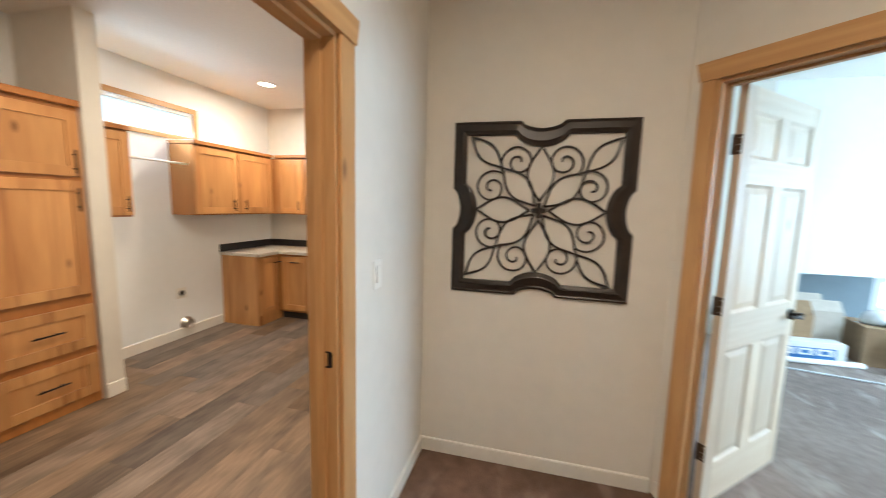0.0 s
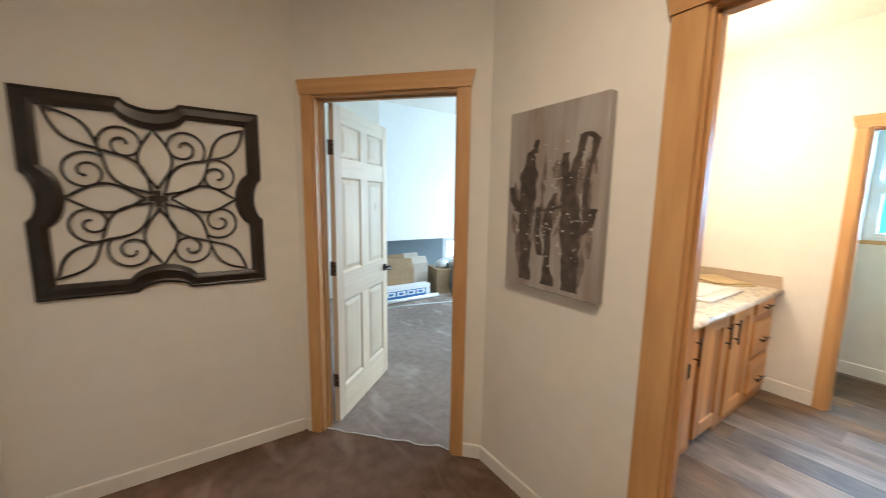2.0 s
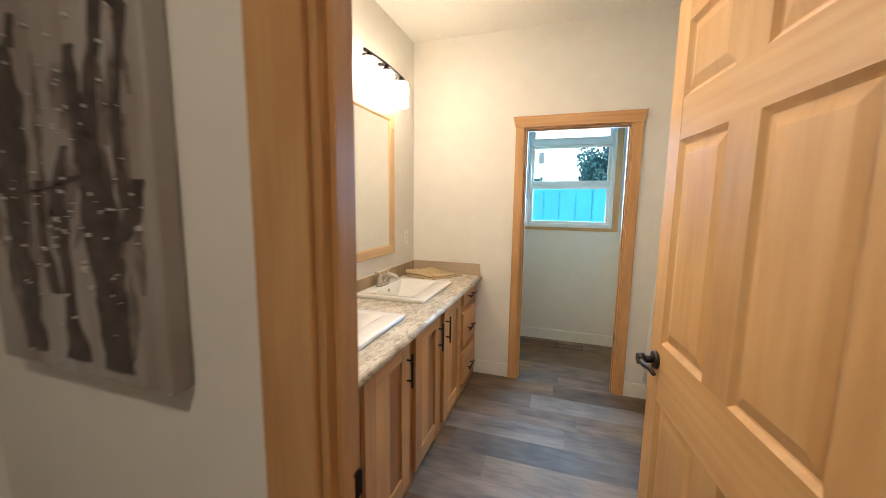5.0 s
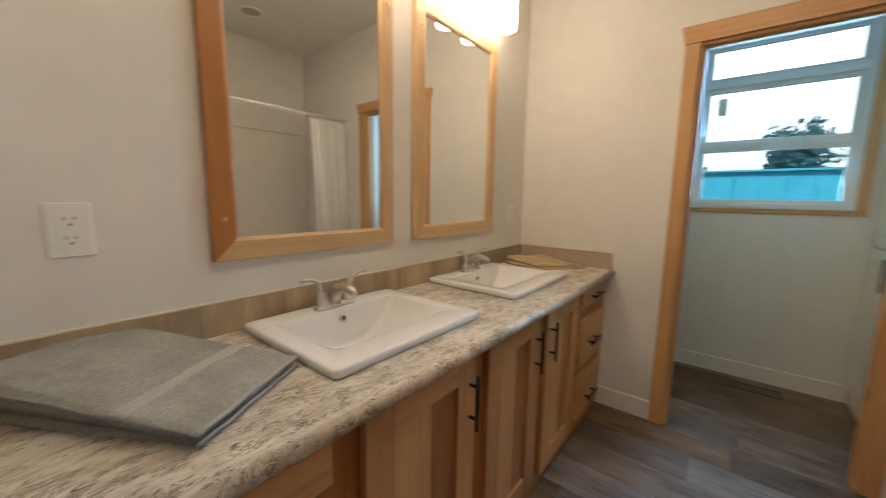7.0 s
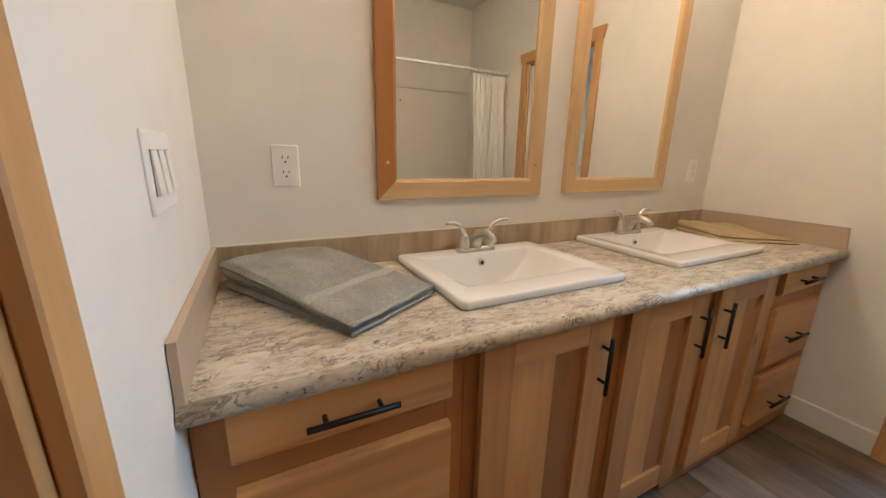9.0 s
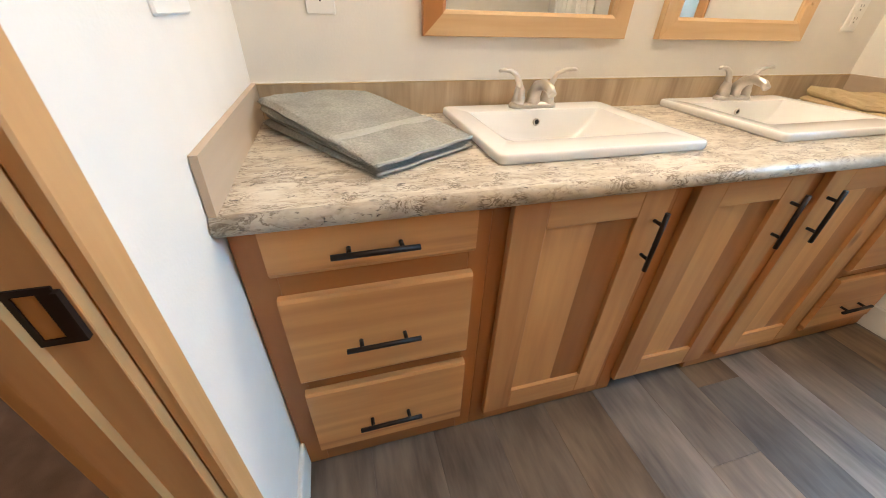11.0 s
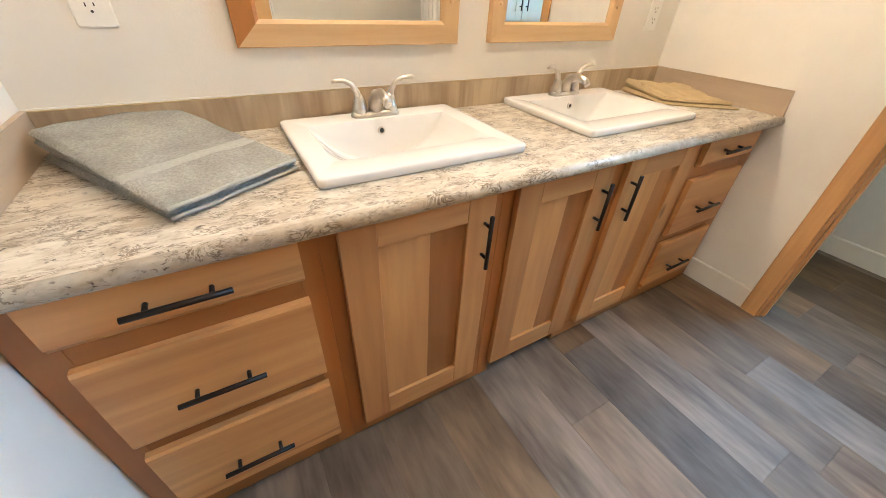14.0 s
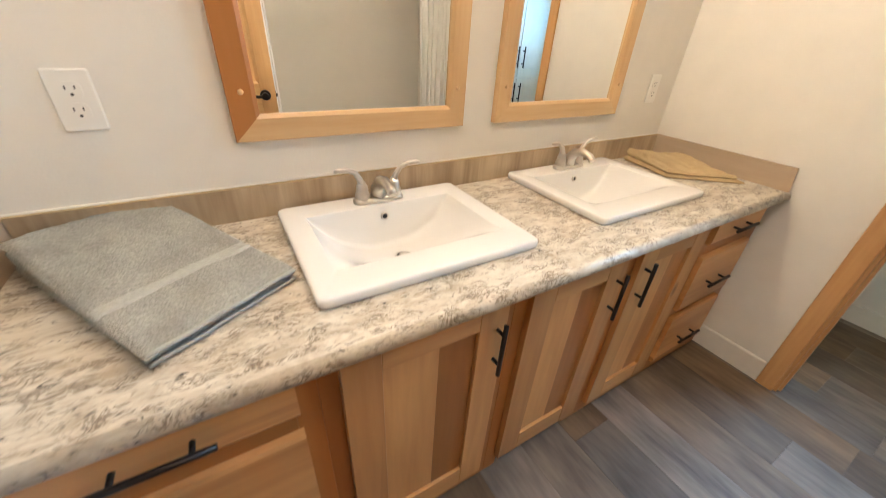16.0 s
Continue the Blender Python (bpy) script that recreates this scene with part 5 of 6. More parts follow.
# ---- bathtub, surround, rod and curtain ----
TY, TB = -0.47, -1.255
tub = thing("bathtub", pose(3.44, TY, 0), "white acrylic bathtub with a plain apron", "bathtub")
bm = bmesh.new()
cx, cy, w, d = (2.675 + 4.21) / 2, (TY + TB) / 2, 4.21 - 2.675, TY - TB
loops(bm, [rrect(cx, cy, w, d, 0.006, 0.0), rrect(cx, cy, w, d, 0.006, 0.43), rrect(cx, cy, w - 0.01, d - 0.01, 0.01, 0.445), rrect(cx, cy, w - 0.03, d - 0.03, 0.02, 0.45), rrect(cx, cy, w - 0.16, d - 0.14, 0.10, 0.447),
           rrect(cx, cy, w - 0.19, d - 0.17, 0.12, 0.42), rrect(cx, cy, w - 0.34, d - 0.27, 0.14, 0.12), rrect(cx, cy, w - 0.5, d - 0.4, 0.1, 0.09)], False, True)
part("tub_shell", bm, ACRYL, tub, world=True)
sur = thing("tub_surround", pose(3.44, TB, 0.45), "smooth cream acrylic shower surround above the bathtub", "shower surround")
for n, dims in (("back_panel", (2.676, 4.209, TB - 0.003, TB + 0.012, 0.452, 1.93)), ("end_panel", (2.6745, 2.688, TB + 0.012, TY - 0.03, 0.452, 1.93)), ("end_panel", (4.199, 4.2105, TB + 0.012, TY - 0.03, 0.452, 1.93)),
                ("top_lip", (2.676, 4.209, TB - 0.003, TB + 0.022, 1.93, 1.95))):
    block(n, dims, SURR, sur, bevel=0.003, world=True)
for x, z in ((3.361, 1.803), (3.398, 1.765)):
    bm = bmesh.new()
    cyl(bm, (x, TB + 0.0125, z), (x, TB + 0.0145, z), 0.009 if z > 1.78 else 0.005, None, 12)
    part("mounting_hole", bm, SLOT, sur, "dark screw hole", world=True)
rod = thing("curtain_rod", pose(3.44, -0.52, 2.02), "straight white shower curtain rod", "curtain rod")
bm = bmesh.new()
cyl(bm, (2.672, -0.52, 2.02), (4.213, -0.52, 2.02), 0.0125, None, 14)
part("rod", bm, PLASTIC, rod, world=True)
for x0, x1 in ((2.6715, 2.684), (4.202, 4.2145)):
    bm = bmesh.new()
    cyl(bm, (x0, -0.52, 2.02), (x1, -0.52, 2.02), 0.028, None, 18)
    part("rod_flange", bm, PLASTIC, rod, world=True)
cur = thing("shower_curtain", pose(4.0, -0.52, 2.0), "white fabric shower curtain drawn to one end", "curtain")
bm = bmesh.new()
n, hgt = 90, 16
rows = []
for j in range(hgt + 1):
    v = j / hgt
    row = []
    for i in range(n + 1):
        u = i / n
        x = 3.80 + 0.39 * u + 0.02 * math.sin(v * 3 + u * 5)
        a = 0.013 + 0.013 * v
        y = -0.50 + 0.055 * v + a * math.sin(u * 2 * math.pi * 7.5 + 0.8 * math.sin(u * 9)) + 0.008 * math.sin(u * 31 + v * 4)
        row.append((x, y, 1.985 - 1.83 * v))
    rows.append(row)
loops(bm, rows, closed=False)
c = part("curtain_panel", bm, CURT, cur, world=True)
c.modifiers.new("thickness", "SOLIDIFY").thickness = 0.0015
for i in range(8):
    bm = bmesh.new()
    x = 3.815 + i * 0.052
    tube(bm, [(x, -0.52 + 0.020 * math.sin(a), 2.013 + 0.024 * math.cos(a)) for a in [2 * math.pi * k / 14 for k in range(15)]], 0.0022, 6)
    part("curtain_ring", bm, NICKEL, cur, world=True)

# ---- toilet room window, cabinet, floor register ----
win = thing("window_1", pose(5.25, (WY0 + WY1) / 2, WZ0), "white vinyl single-hung window with a fixed top light", "window", kind="structure")


def bars(parent, name, x0, x1, ya, yb, za, zb, fw, material):
    for d in ((x0, x1, ya, yb, za, za + fw), (x0, x1, ya, yb, zb - fw, zb), (x0, x1, ya, ya + fw, za + fw, zb - fw), (x0, x1, yb - fw, yb, za + fw, zb - fw)):
        block(name, d, material, parent, bevel=0.002, world=True)


bars(win, "window_frame", 5.275, 5.365, WY0 + 0.001, WY1 - 0.001, WZ0 + 0.001, WZ1 - 0.001, 0.036, VINYL)
for za, zb, xx in ((2.135, WZ1 - 0.037, 5.315), (1.695, 2.085, 5.325), (WZ0 + 0.037, 1.660, 5.300)):
    bars(win, "sash", xx, xx + 0.03, WY0 + 0.037, WY1 - 0.037, za, zb, 0.026, VINYL)
    g = block("pane", (xx + 0.013, xx + 0.017, WY0 + 0.062, WY1 - 0.062, za + 0.025, zb - 0.025), GLASS, win, world=True)
    g.visible_shadow = False
block("mullion", (5.275, 5.365, WY0 + 0.037, WY1 - 0.037, 2.085, 2.135), VINYL, win, bevel=0.002, world=True)
block("meeting_rail", (5.285, 5.36, WY0 + 0.037, WY1 - 0.037, 1.658, 1.697), VINYL, win, bevel=0.002, world=True)
block("paper_sticker", (5.3215, 5.3225, 0.44, 0.50, 1.90, 2.02), WHITEP, win, "small grey paper sticker", world=True)
block("window_sill", (5.236, 5.274, WY0 - 0.055, WY1 + 0.03, WZ0 - 0.032, WZ0), FIR[1], win, "fir sill board", bevel=0.002, world=True)
block("side_trim", (5.237, 5.249, WY0 - 0.055, WY0, WZ0, WZ1 + 0.05), FIR[2], win, world=True)
for d in ((5.25, 5.275, WY0 + 0.0005, WY0 + 0.010, WZ0, WZ1), (5.25, 5.275, WY1 - 0.010, WY1 - 0.0005, WZ0, WZ1)):
    block("reveal", d, VINYL, win, world=True)

vent = thing("floor_register", pose(5.08, 0.10, 0.0), "dark metal floor register in the planks", "floor vent")
bm = bmesh.new()
for d in ((-0.06, 0.06, -0.14, -0.125), (-0.06, 0.06, 0.125, 0.14), (-0.06, -0.048, -0.125, 0.125), (0.048, 0.06, -0.125, 0.125)):
    box(bm, *d, 0.0005, 0.005)
part("register_frame", bm, DARKBR, vent)
for i in range(11):
    block("louvre", (-0.048, 0.048, -0.118 + i * 0.0225, -0.110 + i * 0.0225, 0.0006, 0.004), DARKBR, vent)

linen = thing("linen_cabinet", pose(4.78, -0.345, 0), "tall built-in white linen cabinet with bar pulls", "cabinet")
block("body", (4.312, 5.245, -0.80, -0.362, 0.0, 2.2), TRIMW, linen, world=True)
for x0, x1, hx in ((4.32, 4.775, 4.745), (4.785, 5.24, 4.815)):
    for z0, z1, hz in ((0.09, 1.02, 0.90), (1.04, 2.16, 1.20)):
        dm = thing("cabinet_door", Matrix(), "", "")
        dm.parent = linen
        dm.matrix_basis = root(linen).inverted() @ pose(0, -0.724, 0)
        for n, dd in (("stile", (x0, x0 + 0.07, 0.363, 0.382, z0, z1)), ("stile", (x1 - 0.07, x1, 0.363, 0.382, z0, z1)), ("rail", (x0 + 0.07, x1 - 0.07, 0.363, 0.3815, z0, z0 + 0.07)), ("rail", (x0 + 0.07, x1 - 0.07, 0.363, 0.3815, z1 - 0.07, z1)), ("panel_board", (x0 + 0.07, x1 - 0.07, 0.363, 0.371, z0 + 0.07, z1 - 0.07))):
            block(n, dd, TRIMW, dm, bevel=0.001)
        pull(dm, (hx, -0.342, hz), (0, 0, 1), 0.175, (0, 1, 0))


# ---- utility room ----
def ucab_door(parent, m, w, h, woods=HICK):
    d = new("cabinet_door")
    d.parent = parent
    d.matrix_basis = root(parent).inverted() @ m
    f = 0.07
    for n, dd in (("stile", (0, f, -0.02, 0, 0, h)), ("stile", (w - f, w, -0.02, 0, 0, h)), ("rail", (f, w - f, -0.0195, 0, 0, f)), ("rail", (f, w - f, -0.0195, 0, h - f, h)), ("panel_board", (f, w - f, -0.010, -0.002, f, h - f))):
        block(n, dd, woods[2], d, bevel=0.001)
    return d


UX = -3.5
# wall cabinets: local frames with -y out of the face; along the west wall they face +x
pantry = thing("pantry_cabinet", pose(-3.2, 1.75, 0), "tall hickory pantry cabinet with doors above two drawers", "cabinet", "utility cabinets")
block("body", (UX + 0.002, -2.90, 1.20, 2.352, 0.0, 2.13), HICKF[2], pantry, world=True)
block("crown", (UX + 0.002, -2.865, 1.195, 2.352, 2.131, 2.175), HICKF[1], pantry, bevel=0.004, world=True)
for y0_, y1_ in ((1.22, 1.77), (1.79, 2.335)):
    M = lambda z: pose(-2.8995, y0_, z, 0, 0, 90)
    d = ucab_door(pantry, M(1.66), y1_ - y0_, 0.44)
    pull(d, (-2.88, y1_ - 0.04 if y1_ > 2 else y0_ + 0.04, 1.76), (0, 0, 1), 0.16, (1, 0, 0))
    d = ucab_door(pantry, M(0.83), y1_ - y0_, 0.80)
    pull(d, (-2.88, y1_ - 0.04 if y1_ > 2 else y0_ + 0.04, 1.50), (0, 0, 1), 0.16, (1, 0, 0))
    for z0, z1 in ((0.44, 0.75), (0.08, 0.38)):
        b = ucab_door(pantry, M(z0), y1_ - y0_, z1 - z0)
        b.name = "drawer_front"
        pull(b, (-2.8895, (y0_ + y1_) / 2, (z0 + z1) / 2), (0, 1, 0), 0.17, (1, 0, 0))


def west_upper(y0_, y1_, doors, label):
    c = thing("wall_cabinet", pose(UX, (y0_ + y1_) / 2, 1.36), label, "cabinet", "utility wall cabinets")
    block("body", (UX + 0.002, UX + 0.31, y0_, y1_, 1.36, 2.085), HICKF[2], c, world=True)
    block("crown", (UX + 0.002, UX + 0.345, y0_ - 0.008, y1_, 2.086, 2.125), HICKF[1], c, bevel=0.004, world=True)
    w = (y1_ - y0_) / doors
    for k in range(doors):
        d = ucab_door(c, pose(UX + 0.3105, y0_ + k * w + 0.008, 1.375, 0, 0, 90), w - 0.016, 0.695)
        pull(d, (UX + 0.331, y0_ + (k + (0.85 if k % 2 == 0 else 0.15)) * w, 1.47), (0, 0, 1), 0.13, (1, 0, 0))


west_upper(3.47, 4.60, 2, "hickory wall cabinet with two shaker doors over the counter")
west_upper(2.50, 2.87, 1, "hickory wall cabinet beside the short partition")
nu = thing("wall_cabinet", pose(-2.7, 4.95, 1.36), "hickory corner wall cabinet on the end wall", "cabinet", "utility wall cabinets")
block("body", (UX + 0.002, -1.9, 4.64, 4.948, 1.36, 2.085), HICKF[2], nu, world=True)
block("crown", (UX + 0.35, -1.89, 4.605, 4.948, 2.086, 2.125), HICKF[0], nu, bevel=0.004, world=True)
for x0 in (-3.13, -2.72, -2.31):
    d = ucab_door(nu, pose(x0, 4.6395, 1.375), 0.39, 0.695)
    pull(d, (x0 + 0.345, 4.619, 1.47), (0, 0, 1), 0.13, OUT)
bw = thing("base_cabinet", pose(-3.2, 4.3, 0), "hickory base cabinet with a plain end panel", "cabinet", "utility base cabinets")
block("body", (UX + 0.002, -2.97, 4.06, 4.947, 0.0, 0.855), HICK[2], bw, world=True)
d = ucab_door(bw, pose(-2.9695, 4.075, 0.13, 0, 0, 90), 0.31, 0.70)
pull(d, (-2.949, 4.35, 0.76), (0, 1, 0), 0.13, (1, 0, 0))
bn = thing("base_cabinet", pose(-2.4, 4.9, 0), "hickory base cabinet along the end wall", "cabinet", "utility base cabinets")
block("body", (-2.968, -1.6, 4.42, 4.947, 0.10, 0.855), HICKF[2], bn, world=True)
# board coloured near-black in place of the shade under the cabinet
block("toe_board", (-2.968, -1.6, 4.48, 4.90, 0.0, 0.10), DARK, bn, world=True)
for x0 in (-2.90, -2.48, -2.06):
    d = ucab_door(bn, pose(x0, 4.4195, 0.13), 0.40, 0.70)
    pull(d, (x0 + 0.2, 4.399, 0.76), (1, 0, 0), 0.13, OUT)
bm = bmesh.new()
box(bm, UX + 0.002, -2.935, 4.04, 4.948, 0.857, 0.895, 0.006, 2)
box(bm, -2.934, -1.58, 4.385, 4.948, 0.857, 0.895, 0.006, 2)
tagged(part("utility_countertop", bm, PALEL), "pale laminate corner countertop in the utility room", "countertop")
bm = bmesh.new()
box(bm, UX + 0.002, UX + 0.015, 4.04, 4.947, 0.8955, 0.985, 0.001)
box(bm, UX + 0.0155, -1.58, 4.934, 4.947, 0.8955, 0.985, 0.001)
tagged(part("utility_backsplash", bm, BLACKL), "black backsplash round the utility counter", "backsplash")
rodu = thing("hanging_rod", pose(-3.25, 3.3, 1.88), "thin white hanging rod between the wall cabinets", "rod")
bm = bmesh.new()
cyl(bm, (-3.26, 2.868, 1.88), (-3.26, 3.472, 1.88), 0.0115, None, 12)
part("rod", bm, PLASTIC, rodu, world=True)
uw = thing("window_2", pose(-3.5, 3.15, 2.19), "low wide transom window with a fir frame", "window", kind="structure")
bars(uw, "window_frame", -3.58, -3.52, 2.551, 3.769, 2.191, 2.449, 0.028, VINYL)
g = block("pane", (-3.555, -3.551, 2.578, 3.742, 2.218, 2.422), GLASS, uw, world=True)
g.visible_shadow = False
for d_ in ((-3.498, -3.486, 2.50, 3.82, 2.45, 2.50), (-3.498, -3.486, 2.50, 3.82, 2.145, 2.19), (-3.498, -3.486, 2.495, 2.55, 2.19, 2.45), (-3.498, -3.486, 3.77, 3.82, 2.19, 2.45)):
    block("trim_board", d_, FIR[1], uw, world=True)
dry = plate("dryer_outlet", pose(-3.5, 3.52, 0.50, 90, 0, 90), 0.115, 0.115, "dryer outlet in a white plate", "outlet")
bm = bmesh.new()
cyl(bm, (0, 0, 0.006), (0, 0, 0.010), 0.03, None, 18)
part("receptacle", bm, SLOT, dry, "black round receptacle")
dv = thing("dryer_vent", pose(-3.5, 3.56, 0.15), "round white dryer vent pipe on the wall", "vent")
bm = bmesh.new()
n = 22
ring = lambda r, x: [(x, r * math.cos(2 * math.pi * k / n), r * math.sin(2 * math.pi * k / n)) for k in range(n)]
loops(bm, [ring(0.075, 0.002), ring(0.075, 0.006), ring(0.054, 0.008), ring(0.054, 0.06), ring(0.050, 0.06), ring(0.050, 0.003)], False, True)
part("pipe", bm, NICKEL, dv)

# ---- bedroom clutter on the carpet ----


def carton(m, w, d, h, label, flaps=True, material=CARD):
    t = thing("cardboard_box", m, label, "box", "moving boxes")
    bm = bmesh.new()
    k = 0.005
    for q in ((0, w, 0, k, 0.001, h), (0, w, d - k, d, 0.001, h), (0, k, k, d - k, 0.001, h), (w - k, w, k, d - k, 0.001, h), (k, w - k, k, d - k, 0.001, 0.006)):
        box(bm, *q)
    part("carton_body", bm, material, t)
    if flaps:
        for q, r in (((0, 0, h), (-38, 0, 0)), ((0, d, h), (62, 0, 0))):
            bm = bmesh.new()
            s = 1 if q[1] == 0 else -1
            box(bm, 0.004, w - 0.004, -0.002, 0.002, 0, min(w, d) * 0.48)
            f = part("flap", bm, material, t)
            f.matrix_basis = pose(q[0], q[1] + 0.003 * s, q[2], r[0] * 1.0, 0, 0) if s > 0 else pose(q[0], q[1] - 0.003, q[2], -r[0] * 0.4, 0, 0)
    else:
        bm = bmesh.new()
        box(bm, 0.001, w - 0.001, 0.001, d / 2 - 0.001, h, h + 0.004)
        box(bm, 0.001, w - 0.001, d / 2 + 0.001, d - 0.001, h, h + 0.004)
        part("closed_flaps", bm, material, t)
        block("packing_tape", (0, w, d / 2 - 0.025, d / 2 + 0.025, h + 0.0045, h + 0.005), FILM, t)
    return t


carton(pose(2.72, 5.13, 0, 0, 0, -6), 0.46, 0.36, 0.46, "open brown cardboard box standing on the carpet")
carton(pose(3.20, 5.17, 0, 0, 0, -4), 0.28, 0.34, 0.50, "tall pale cardboard box with open flaps", True, mat("pale_cardboard", (0.50, 0.46, 0.40), 0.8, noise_scale=14, noise_amt=0.1, stains=0.1))
carton(pose(3.55, 4.98, 0, 0, 0, -12), 0.55, 0.45, 0.40, "brown cardboard box with a white lid", False)
carton(pose(3.68, 4.70, 0, 0, 0, -20), 0.14, 0.12, 0.10, "small brown cardboard box on the carpet", False)
blue = thing("printed_carton", pose(2.60, 4.93, 0, 0, 0, 1), "low white and blue printed carton on the carpet", "box")
block("carton_body", (0, 0.80, 0, 0.16, 0.001, 0.21), WHITEP, blue, bevel=0.003)
block("blue_panel", (0.02, 0.72, -0.002, -0.0005, 0.02, 0.15), BLUE, blue, "blue printed panel")
block("blue_end", (0.8005, 0.802, 0.02, 0.14, 0.02, 0.15), BLUE, blue)
for i in range(4):
    a = 0.035 + i * 0.172
    block("printed_window", (a, a + 0.145, -0.0035, -0.0022, 0.07, 0.14), WHITEP, blue, "pale printed field")
    block("printed_mark", (a + 0.03, a + 0.105, -0.005, -0.0037, 0.088, 0.122), BLUE, blue)
tubey = thing("long_white_tube", pose(2.4, 4.85, 0.0), "long white wrapped tube lying on the carpet", "tube")
bm = bmesh.new()
tube(bm, [(2.30, 4.84, 0.03), (2.9, 4.85, 0.03), (3.5, 4.87, 0.03)], 0.029, 12)
part("tube_body", bm, WHITEP, tubey, world=True)
pr = thing("helmet_shaped_appliance", pose(3.75, 5.15, 0.405), "glossy grey wrapped appliance on a box", "appliance")
bm = bmesh.new()
for ox, r in ((0.0, 0.13), (0.24, 0.11)):
    n = 18
    rr = [[(ox + r * k * math.cos(2 * math.pi * i / n), r * 0.8 * k * math.sin(2 * math.pi * i / n), z * r) for i in range(n)] for k, z in ((0.85, 0), (1.0, 0.25), (0.95, 0.6), (0.7, 0.95), (0.3, 1.1), (0.05, 1.13))]
    loops(bm, rr, True, True)
part("wrapped_body", bm, FILM, pr)
# a large sagging felt sack or roll, and a dark leaning bag beside it
sack = thing("carpet_roll", pose(4.45, 4.95, 0), "grey sagging roll of felt carpet on the floor", "carpet roll")
bm = bmesh.new()
rows = []
for i in range(25):
    u = i / 24
    x = -0.65 + 1.3 * u
    sag = 0.10 * math.sin(math.pi * u) ** 2
    r0 = 0.25 + 0.02 * math.sin(u * 9)
    rows.append([(x + 0.02 * math.sin(k), 0.9 * r0 * math.cos(2 * math.pi * k / 20), max(0.001, 0.235 - sag * max(0, math.sin(2 * math.pi * k / 20)) + r0 * math.sin(2 * math.pi * k / 20))) for k in range(20)])
loops(bm, rows, True, True)
o = part("roll_body", bm, ROLLM, sack)
sack.matrix_basis = pose(4.45, 4.95, 0, 0, 0, -10)
bag = thing("plastic_bag", pose(4.35, 4.45, 0, 0, 0, 20), "dark crumpled bag with a pale sheet", "bag")
bm = bmesh.new()
rows = []
for j in range(9):
    v = j / 8
    rows.append([((0.20 * (1 - v * 0.75) * (1 + 0.18 * math.sin(3 * k + 4 * v))) * math.cos(2 * math.pi * k / 16), (0.16 * (1 - v * 0.7)) * math.sin(2 * math.pi * k / 16) * (1 + 0.2 * math.sin(5 * k)), 0.001 + 0.20 * v) for k in range(16)])
loops(bm, rows, True, True)
part("bag_body", bm, mat("brown_black_plastic", (0.07, 0.055, 0.05), 0.5, noise_scale=14, noise_amt=0.3, bump=0.8, bump_scale=40), bag)
# plastic film strip and carpet seams on the floor
film = thing("film_strip", pose(3.2, 4.45, 0), "narrow clear plastic film strip on the carpet", "plastic film")
bm = bmesh.new()
tube(bm, [(2.2, 4.70, 0.008), (2.8, 4.64, 0.008), (3.4, 4.50, 0.009), (4.1, 4.16, 0.008), (4.6, 4.0, 0.008)], 0.022, 8, flat=0.35)
part("strip", bm, FILM, film, world=True)
pa, pb = MD @ Vector((DU0 + 0.03, 0.035, 0)), MD @ Vector((DU1 - 0.03, 0.035, 0))
seam = thing("carpet_seam", pose(pa.x, pa.y, 0), "pale frayed carpet seam across the doorway", "carpet seam")
bm = bmesh.new()
tube(bm, [pa.lerp(pb, k / 12) + Vector((0.012 * math.sin(k * 1.9), 0.012 * math.cos(k * 2.3), 0.002)) for k in range(13)], 0.004, 6, flat=0.8)
part("seam_thread", bm, WHITEP, seam, world=True)
# window wall of the room beyond and the bedroom window
fw = thing("window_3", pose(5.55, 6.6, 0.22), "large white grille window of the room beyond", "window", kind="structure")
for q in ((4.75, 6.35, 6.60, 6.70, 0.22, 0.29), (4.75, 6.35, 6.60, 6.70, 1.28, 1.35), (4.75, 4.85, 6.60, 6.70, 0.29, 1.28), (6.27, 6.35, 6.60, 6.70, 0.29, 1.28), (5.24, 5.36, 6.59, 6.69, 0.29, 1.28), (5.75, 5.87, 6.59, 6.69, 0.29, 1.28), (4.85, 6.27, 6.595, 6.685, 0.64, 0.71)):
    block("window_bar", q, VINYL, fw, world=True)
HAZE = emitter("overcast_haze", (0.72, 0.90, 1.0), 1.1)
tagged(block("backdrop", (4.0, 7.2, 7.3, 7.35, -0.5, 3.0), HAZE), "plain pale overcast distance outside the window", "backdrop", kind="structure")
bwn = thing("window_4", pose(6.4, 3.5, 0.85), "wide white vinyl bedroom window", "window", kind="structure")
bars(bwn, "window_frame", 6.43, 6.50, 2.301, 4.699, 0.851, 2.349, 0.045, VINYL)
block("mullion", (6.44, 6.49, 3.47, 3.53, 0.896, 2.304), VINYL, bwn, world=True)

# ---- the hall's wing ----
# hall, bedroom and utility room were drawn from the hall's own zero line, which lies 0.10 m south of the bathroom's
WING = Matrix.Translation((0, -0.10, 0))


def middle(ob):
    """The middle of a top-level thing, of all its meshes, or its own place."""
    pts = [root(o) @ Vector(c) for o in (ob, *ob.children_recursive) if o.type == "MESH" for c in o.bound_box]
    return sum(pts, Vector()) / len(pts) if pts else ob.matrix_basis.translation


for ob in [o for o in scene.objects if o.parent is None and o.type != "CAMERA" and o.name != "sun"]:
    c = middle(ob)
    if c.x < 1.69 or c.y > 1.7:
        ob.matrix_basis = WING @ ob.matrix_basis

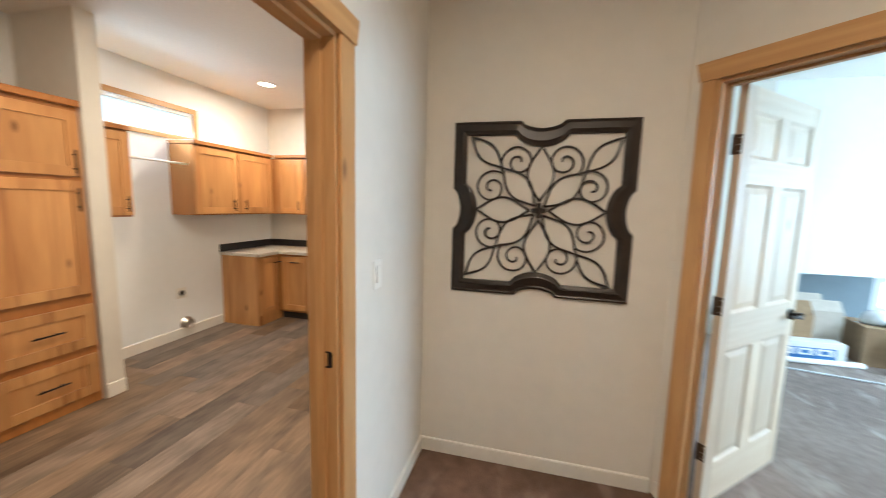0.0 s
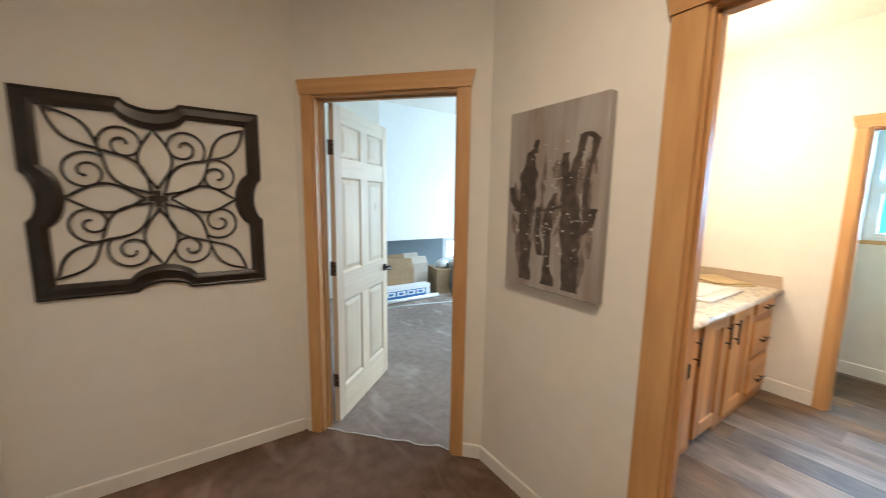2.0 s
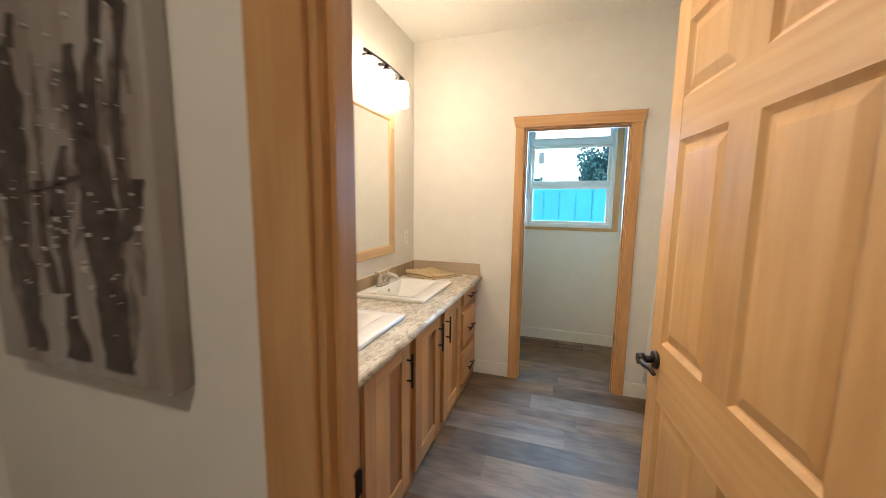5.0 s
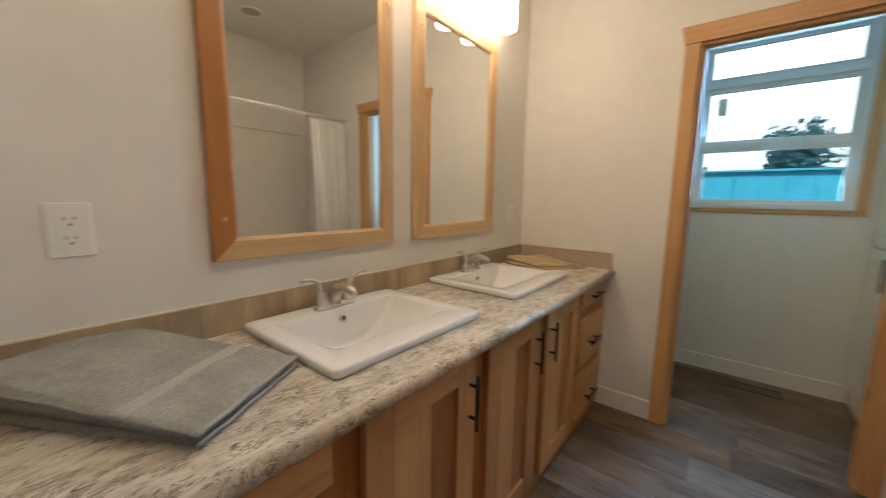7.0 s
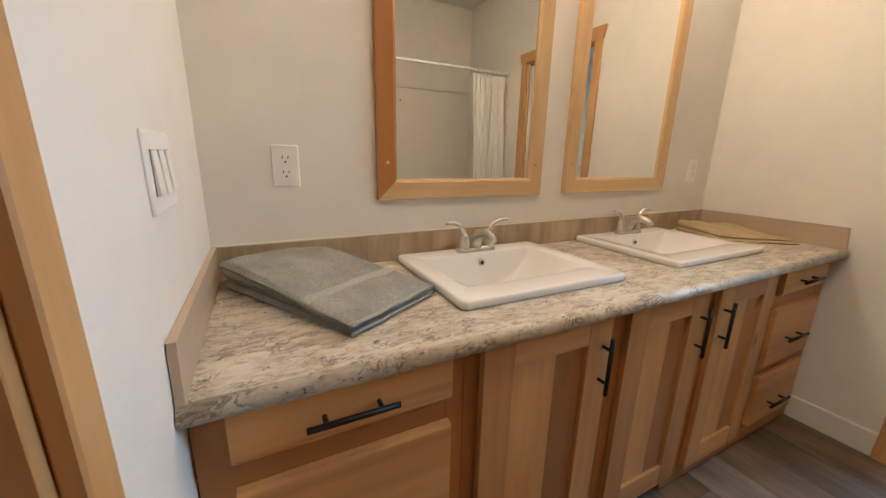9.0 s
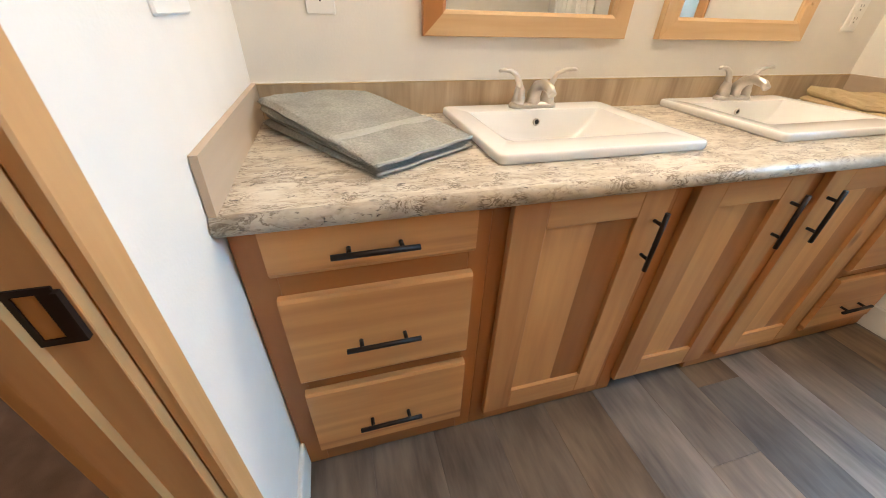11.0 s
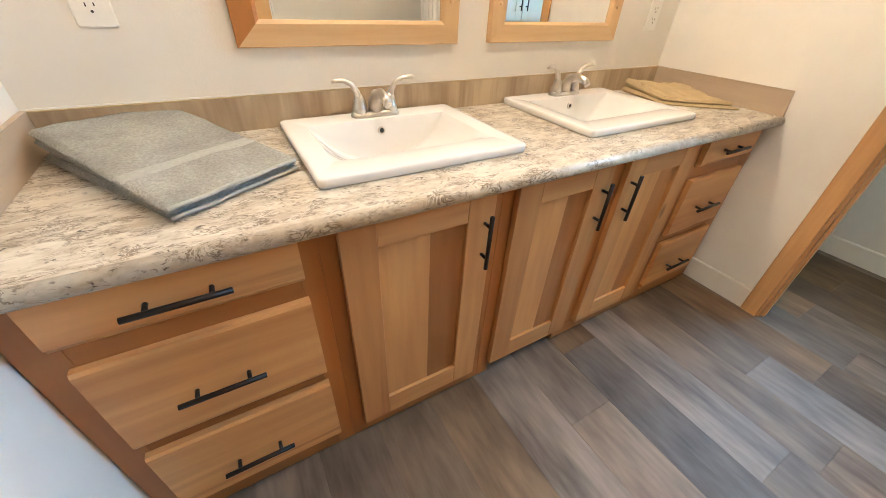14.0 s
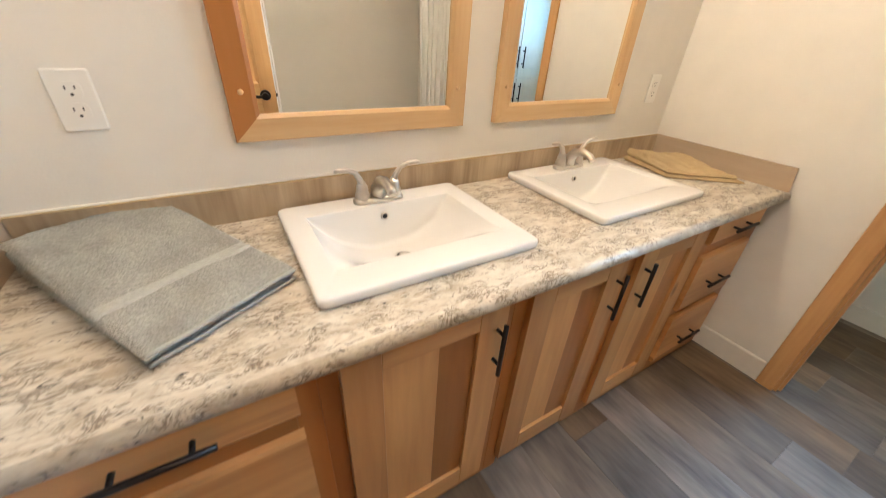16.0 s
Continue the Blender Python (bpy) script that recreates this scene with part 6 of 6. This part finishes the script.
# ---- outdoors ----
bm = bmesh.new()
vs = [bm.verts.new((x, y, -0.55)) for x, y in ((-400, -400), (400, -400), (400, 400), (-400, 400))]
bm.faces.new(vs)
tagged(part("ground", bm, GRASS), "dry grass lot round the house", "ground", kind="structure")
shed = thing("blue_building", pose(20, 0, -0.55), "long low blue metal-sided building", "building")
bm = bmesh.new()
box(bm, 20, 26, -14, 16, -0.55, 2.44)
part("siding_wall", bm, BLUESID, shed, world=True)
for i in range(40):
    block("siding_rib", (19.96, 19.999, -13.9 + i * 0.75, -13.83 + i * 0.75, -0.5, 2.40), BLUESID, shed, world=True)
block("roof_edge", (19.8, 26.2, -14.2, 16.2, 2.441, 2.52), BLUESID, shed, world=True)
rt = random.Random(9)


def tree(x, y, h, spread):
    t = thing("tree", pose(x, y, -0.55), "broad leafy tree, its green turned bluish with painted haze", "tree", "trees behind the building")
    bm = bmesh.new()
    tube(bm, [(0, 0, 0), (0.1, 0.05, h * 0.3), (0.0, 0.1, h * 0.6)], [0.28, 0.2, 0.1], 9)
    for k in range(7):
        a = k * 0.9
        tube(bm, [(0.05, 0.05, h * (0.28 + 0.04 * k)), (math.cos(a) * spread * 0.4, math.sin(a) * spread * 0.4, h * (0.5 + 0.04 * k)), (math.cos(a) * spread * 0.75, math.sin(a) * spread * 0.75, h * (0.62 + 0.04 * k))], [0.09, 0.05, 0.02], 6)
    part("trunk", bm, BARK, t)
    bm = bmesh.new()
    for k in range(2600):
        a, b, r = rt.uniform(0, 6.28), rt.uniform(-0.5, 1), rt.random() ** 0.4
        lump = 1 + 0.25 * math.sin(a * 3 + b * 4)
        c = Vector((math.cos(a) * spread * r * lump * math.sqrt(max(0.05, 1 - b * b * 0.8)), math.sin(a) * spread * r * lump * math.sqrt(max(0.05, 1 - b * b * 0.8)), h * 0.66 + b * h * 0.34 * r * lump))
        m = Matrix.Translation(c) @ Euler((rt.uniform(0, 6), rt.uniform(0, 6), rt.uniform(0, 6))).to_matrix().to_4x4()
        s = rt.uniform(0.10, 0.24)
        q = [bm.verts.new(m @ Vector(p)) for p in ((-s, 0, 0), (0, -s * 0.5, 0.03), (s, 0, 0), (0, s * 0.5, -0.03))]
        bm.faces.new(q)
    part("crown", bm, LEAF, t)


tree(34, -2.4, 6.9, 1.7)
tree(34, 2.6, 4.1, 0.9)

OVERCAST = emitter("bright_overcast", (0.86, 0.95, 1.0), 2.4)
tagged(block("backdrop", (60, 60.2, -60, 60, -0.55, 45), OVERCAST), "plain bright overcast sky in the distance", "backdrop", kind="structure")

# ---- floor planks ----
def planks(name, x0, x1, ya, yb, width=0.2, length=1.22, seed=1, first=0.2, ends={}):
    r = random.Random(seed)
    fl = thing(name, pose((x0 + x1) / 2, (ya + yb) / 2, -0.008), "grey-brown wood-look vinyl plank floor", "floor", kind="structure")
    x, meshes, k = x0, {}, 0
    while x < x1 - 0.01:
        xe = min(x + (width if k else first), x1)
        y = ya - r.uniform(0.1, length - 0.1)
        if k in ends:
            y = ends[k] - length * math.ceil((ends[k] - ya) / length)
        k += 1
        while y < yb:
            a, b = max(y, ya), min(y + length, yb)
            if b - a > 0.02:
                key = (round(xe - x, 3), round(b - a, 3))
                if key not in meshes:
                    bm = bmesh.new()
                    w, d, g = xe - x, b - a, 0.0001
                    loops(bm, [[(g, g, -0.006), (w - g, g, -0.006), (w - g, d - g, -0.006), (g, d - g, -0.006)], [(g, g, -0.001), (w - g, g, -0.001), (w - g, d - g, -0.001), (g, d - g, -0.001)],
                               [(g + 0.0007, g + 0.0007, 0), (w - g - 0.0007, g + 0.0007, 0), (w - g - 0.0007, d - g - 0.0007, 0), (g + 0.0007, d - g - 0.0007, 0)]], False, True, smooth=False)
                    meshes[key] = part("plank", bm, PLANK, fl)
                    o = meshes[key]
                else:
                    o = new("plank", meshes[key].data)
                    o.parent = fl
                o.matrix_basis = root(fl).inverted() @ pose(x, a, 0)
            y += length
        x = xe
    return fl


planks("floor_bath", 1.752, 5.25, -1.26, 1.48, seed=3, first=0.038, ends={7: 0.576, 9: 0.145, 11: 0.382, 13: 0.193})
planks("floor_utility", -3.5, -0.462, -0.10, 4.85, seed=5)
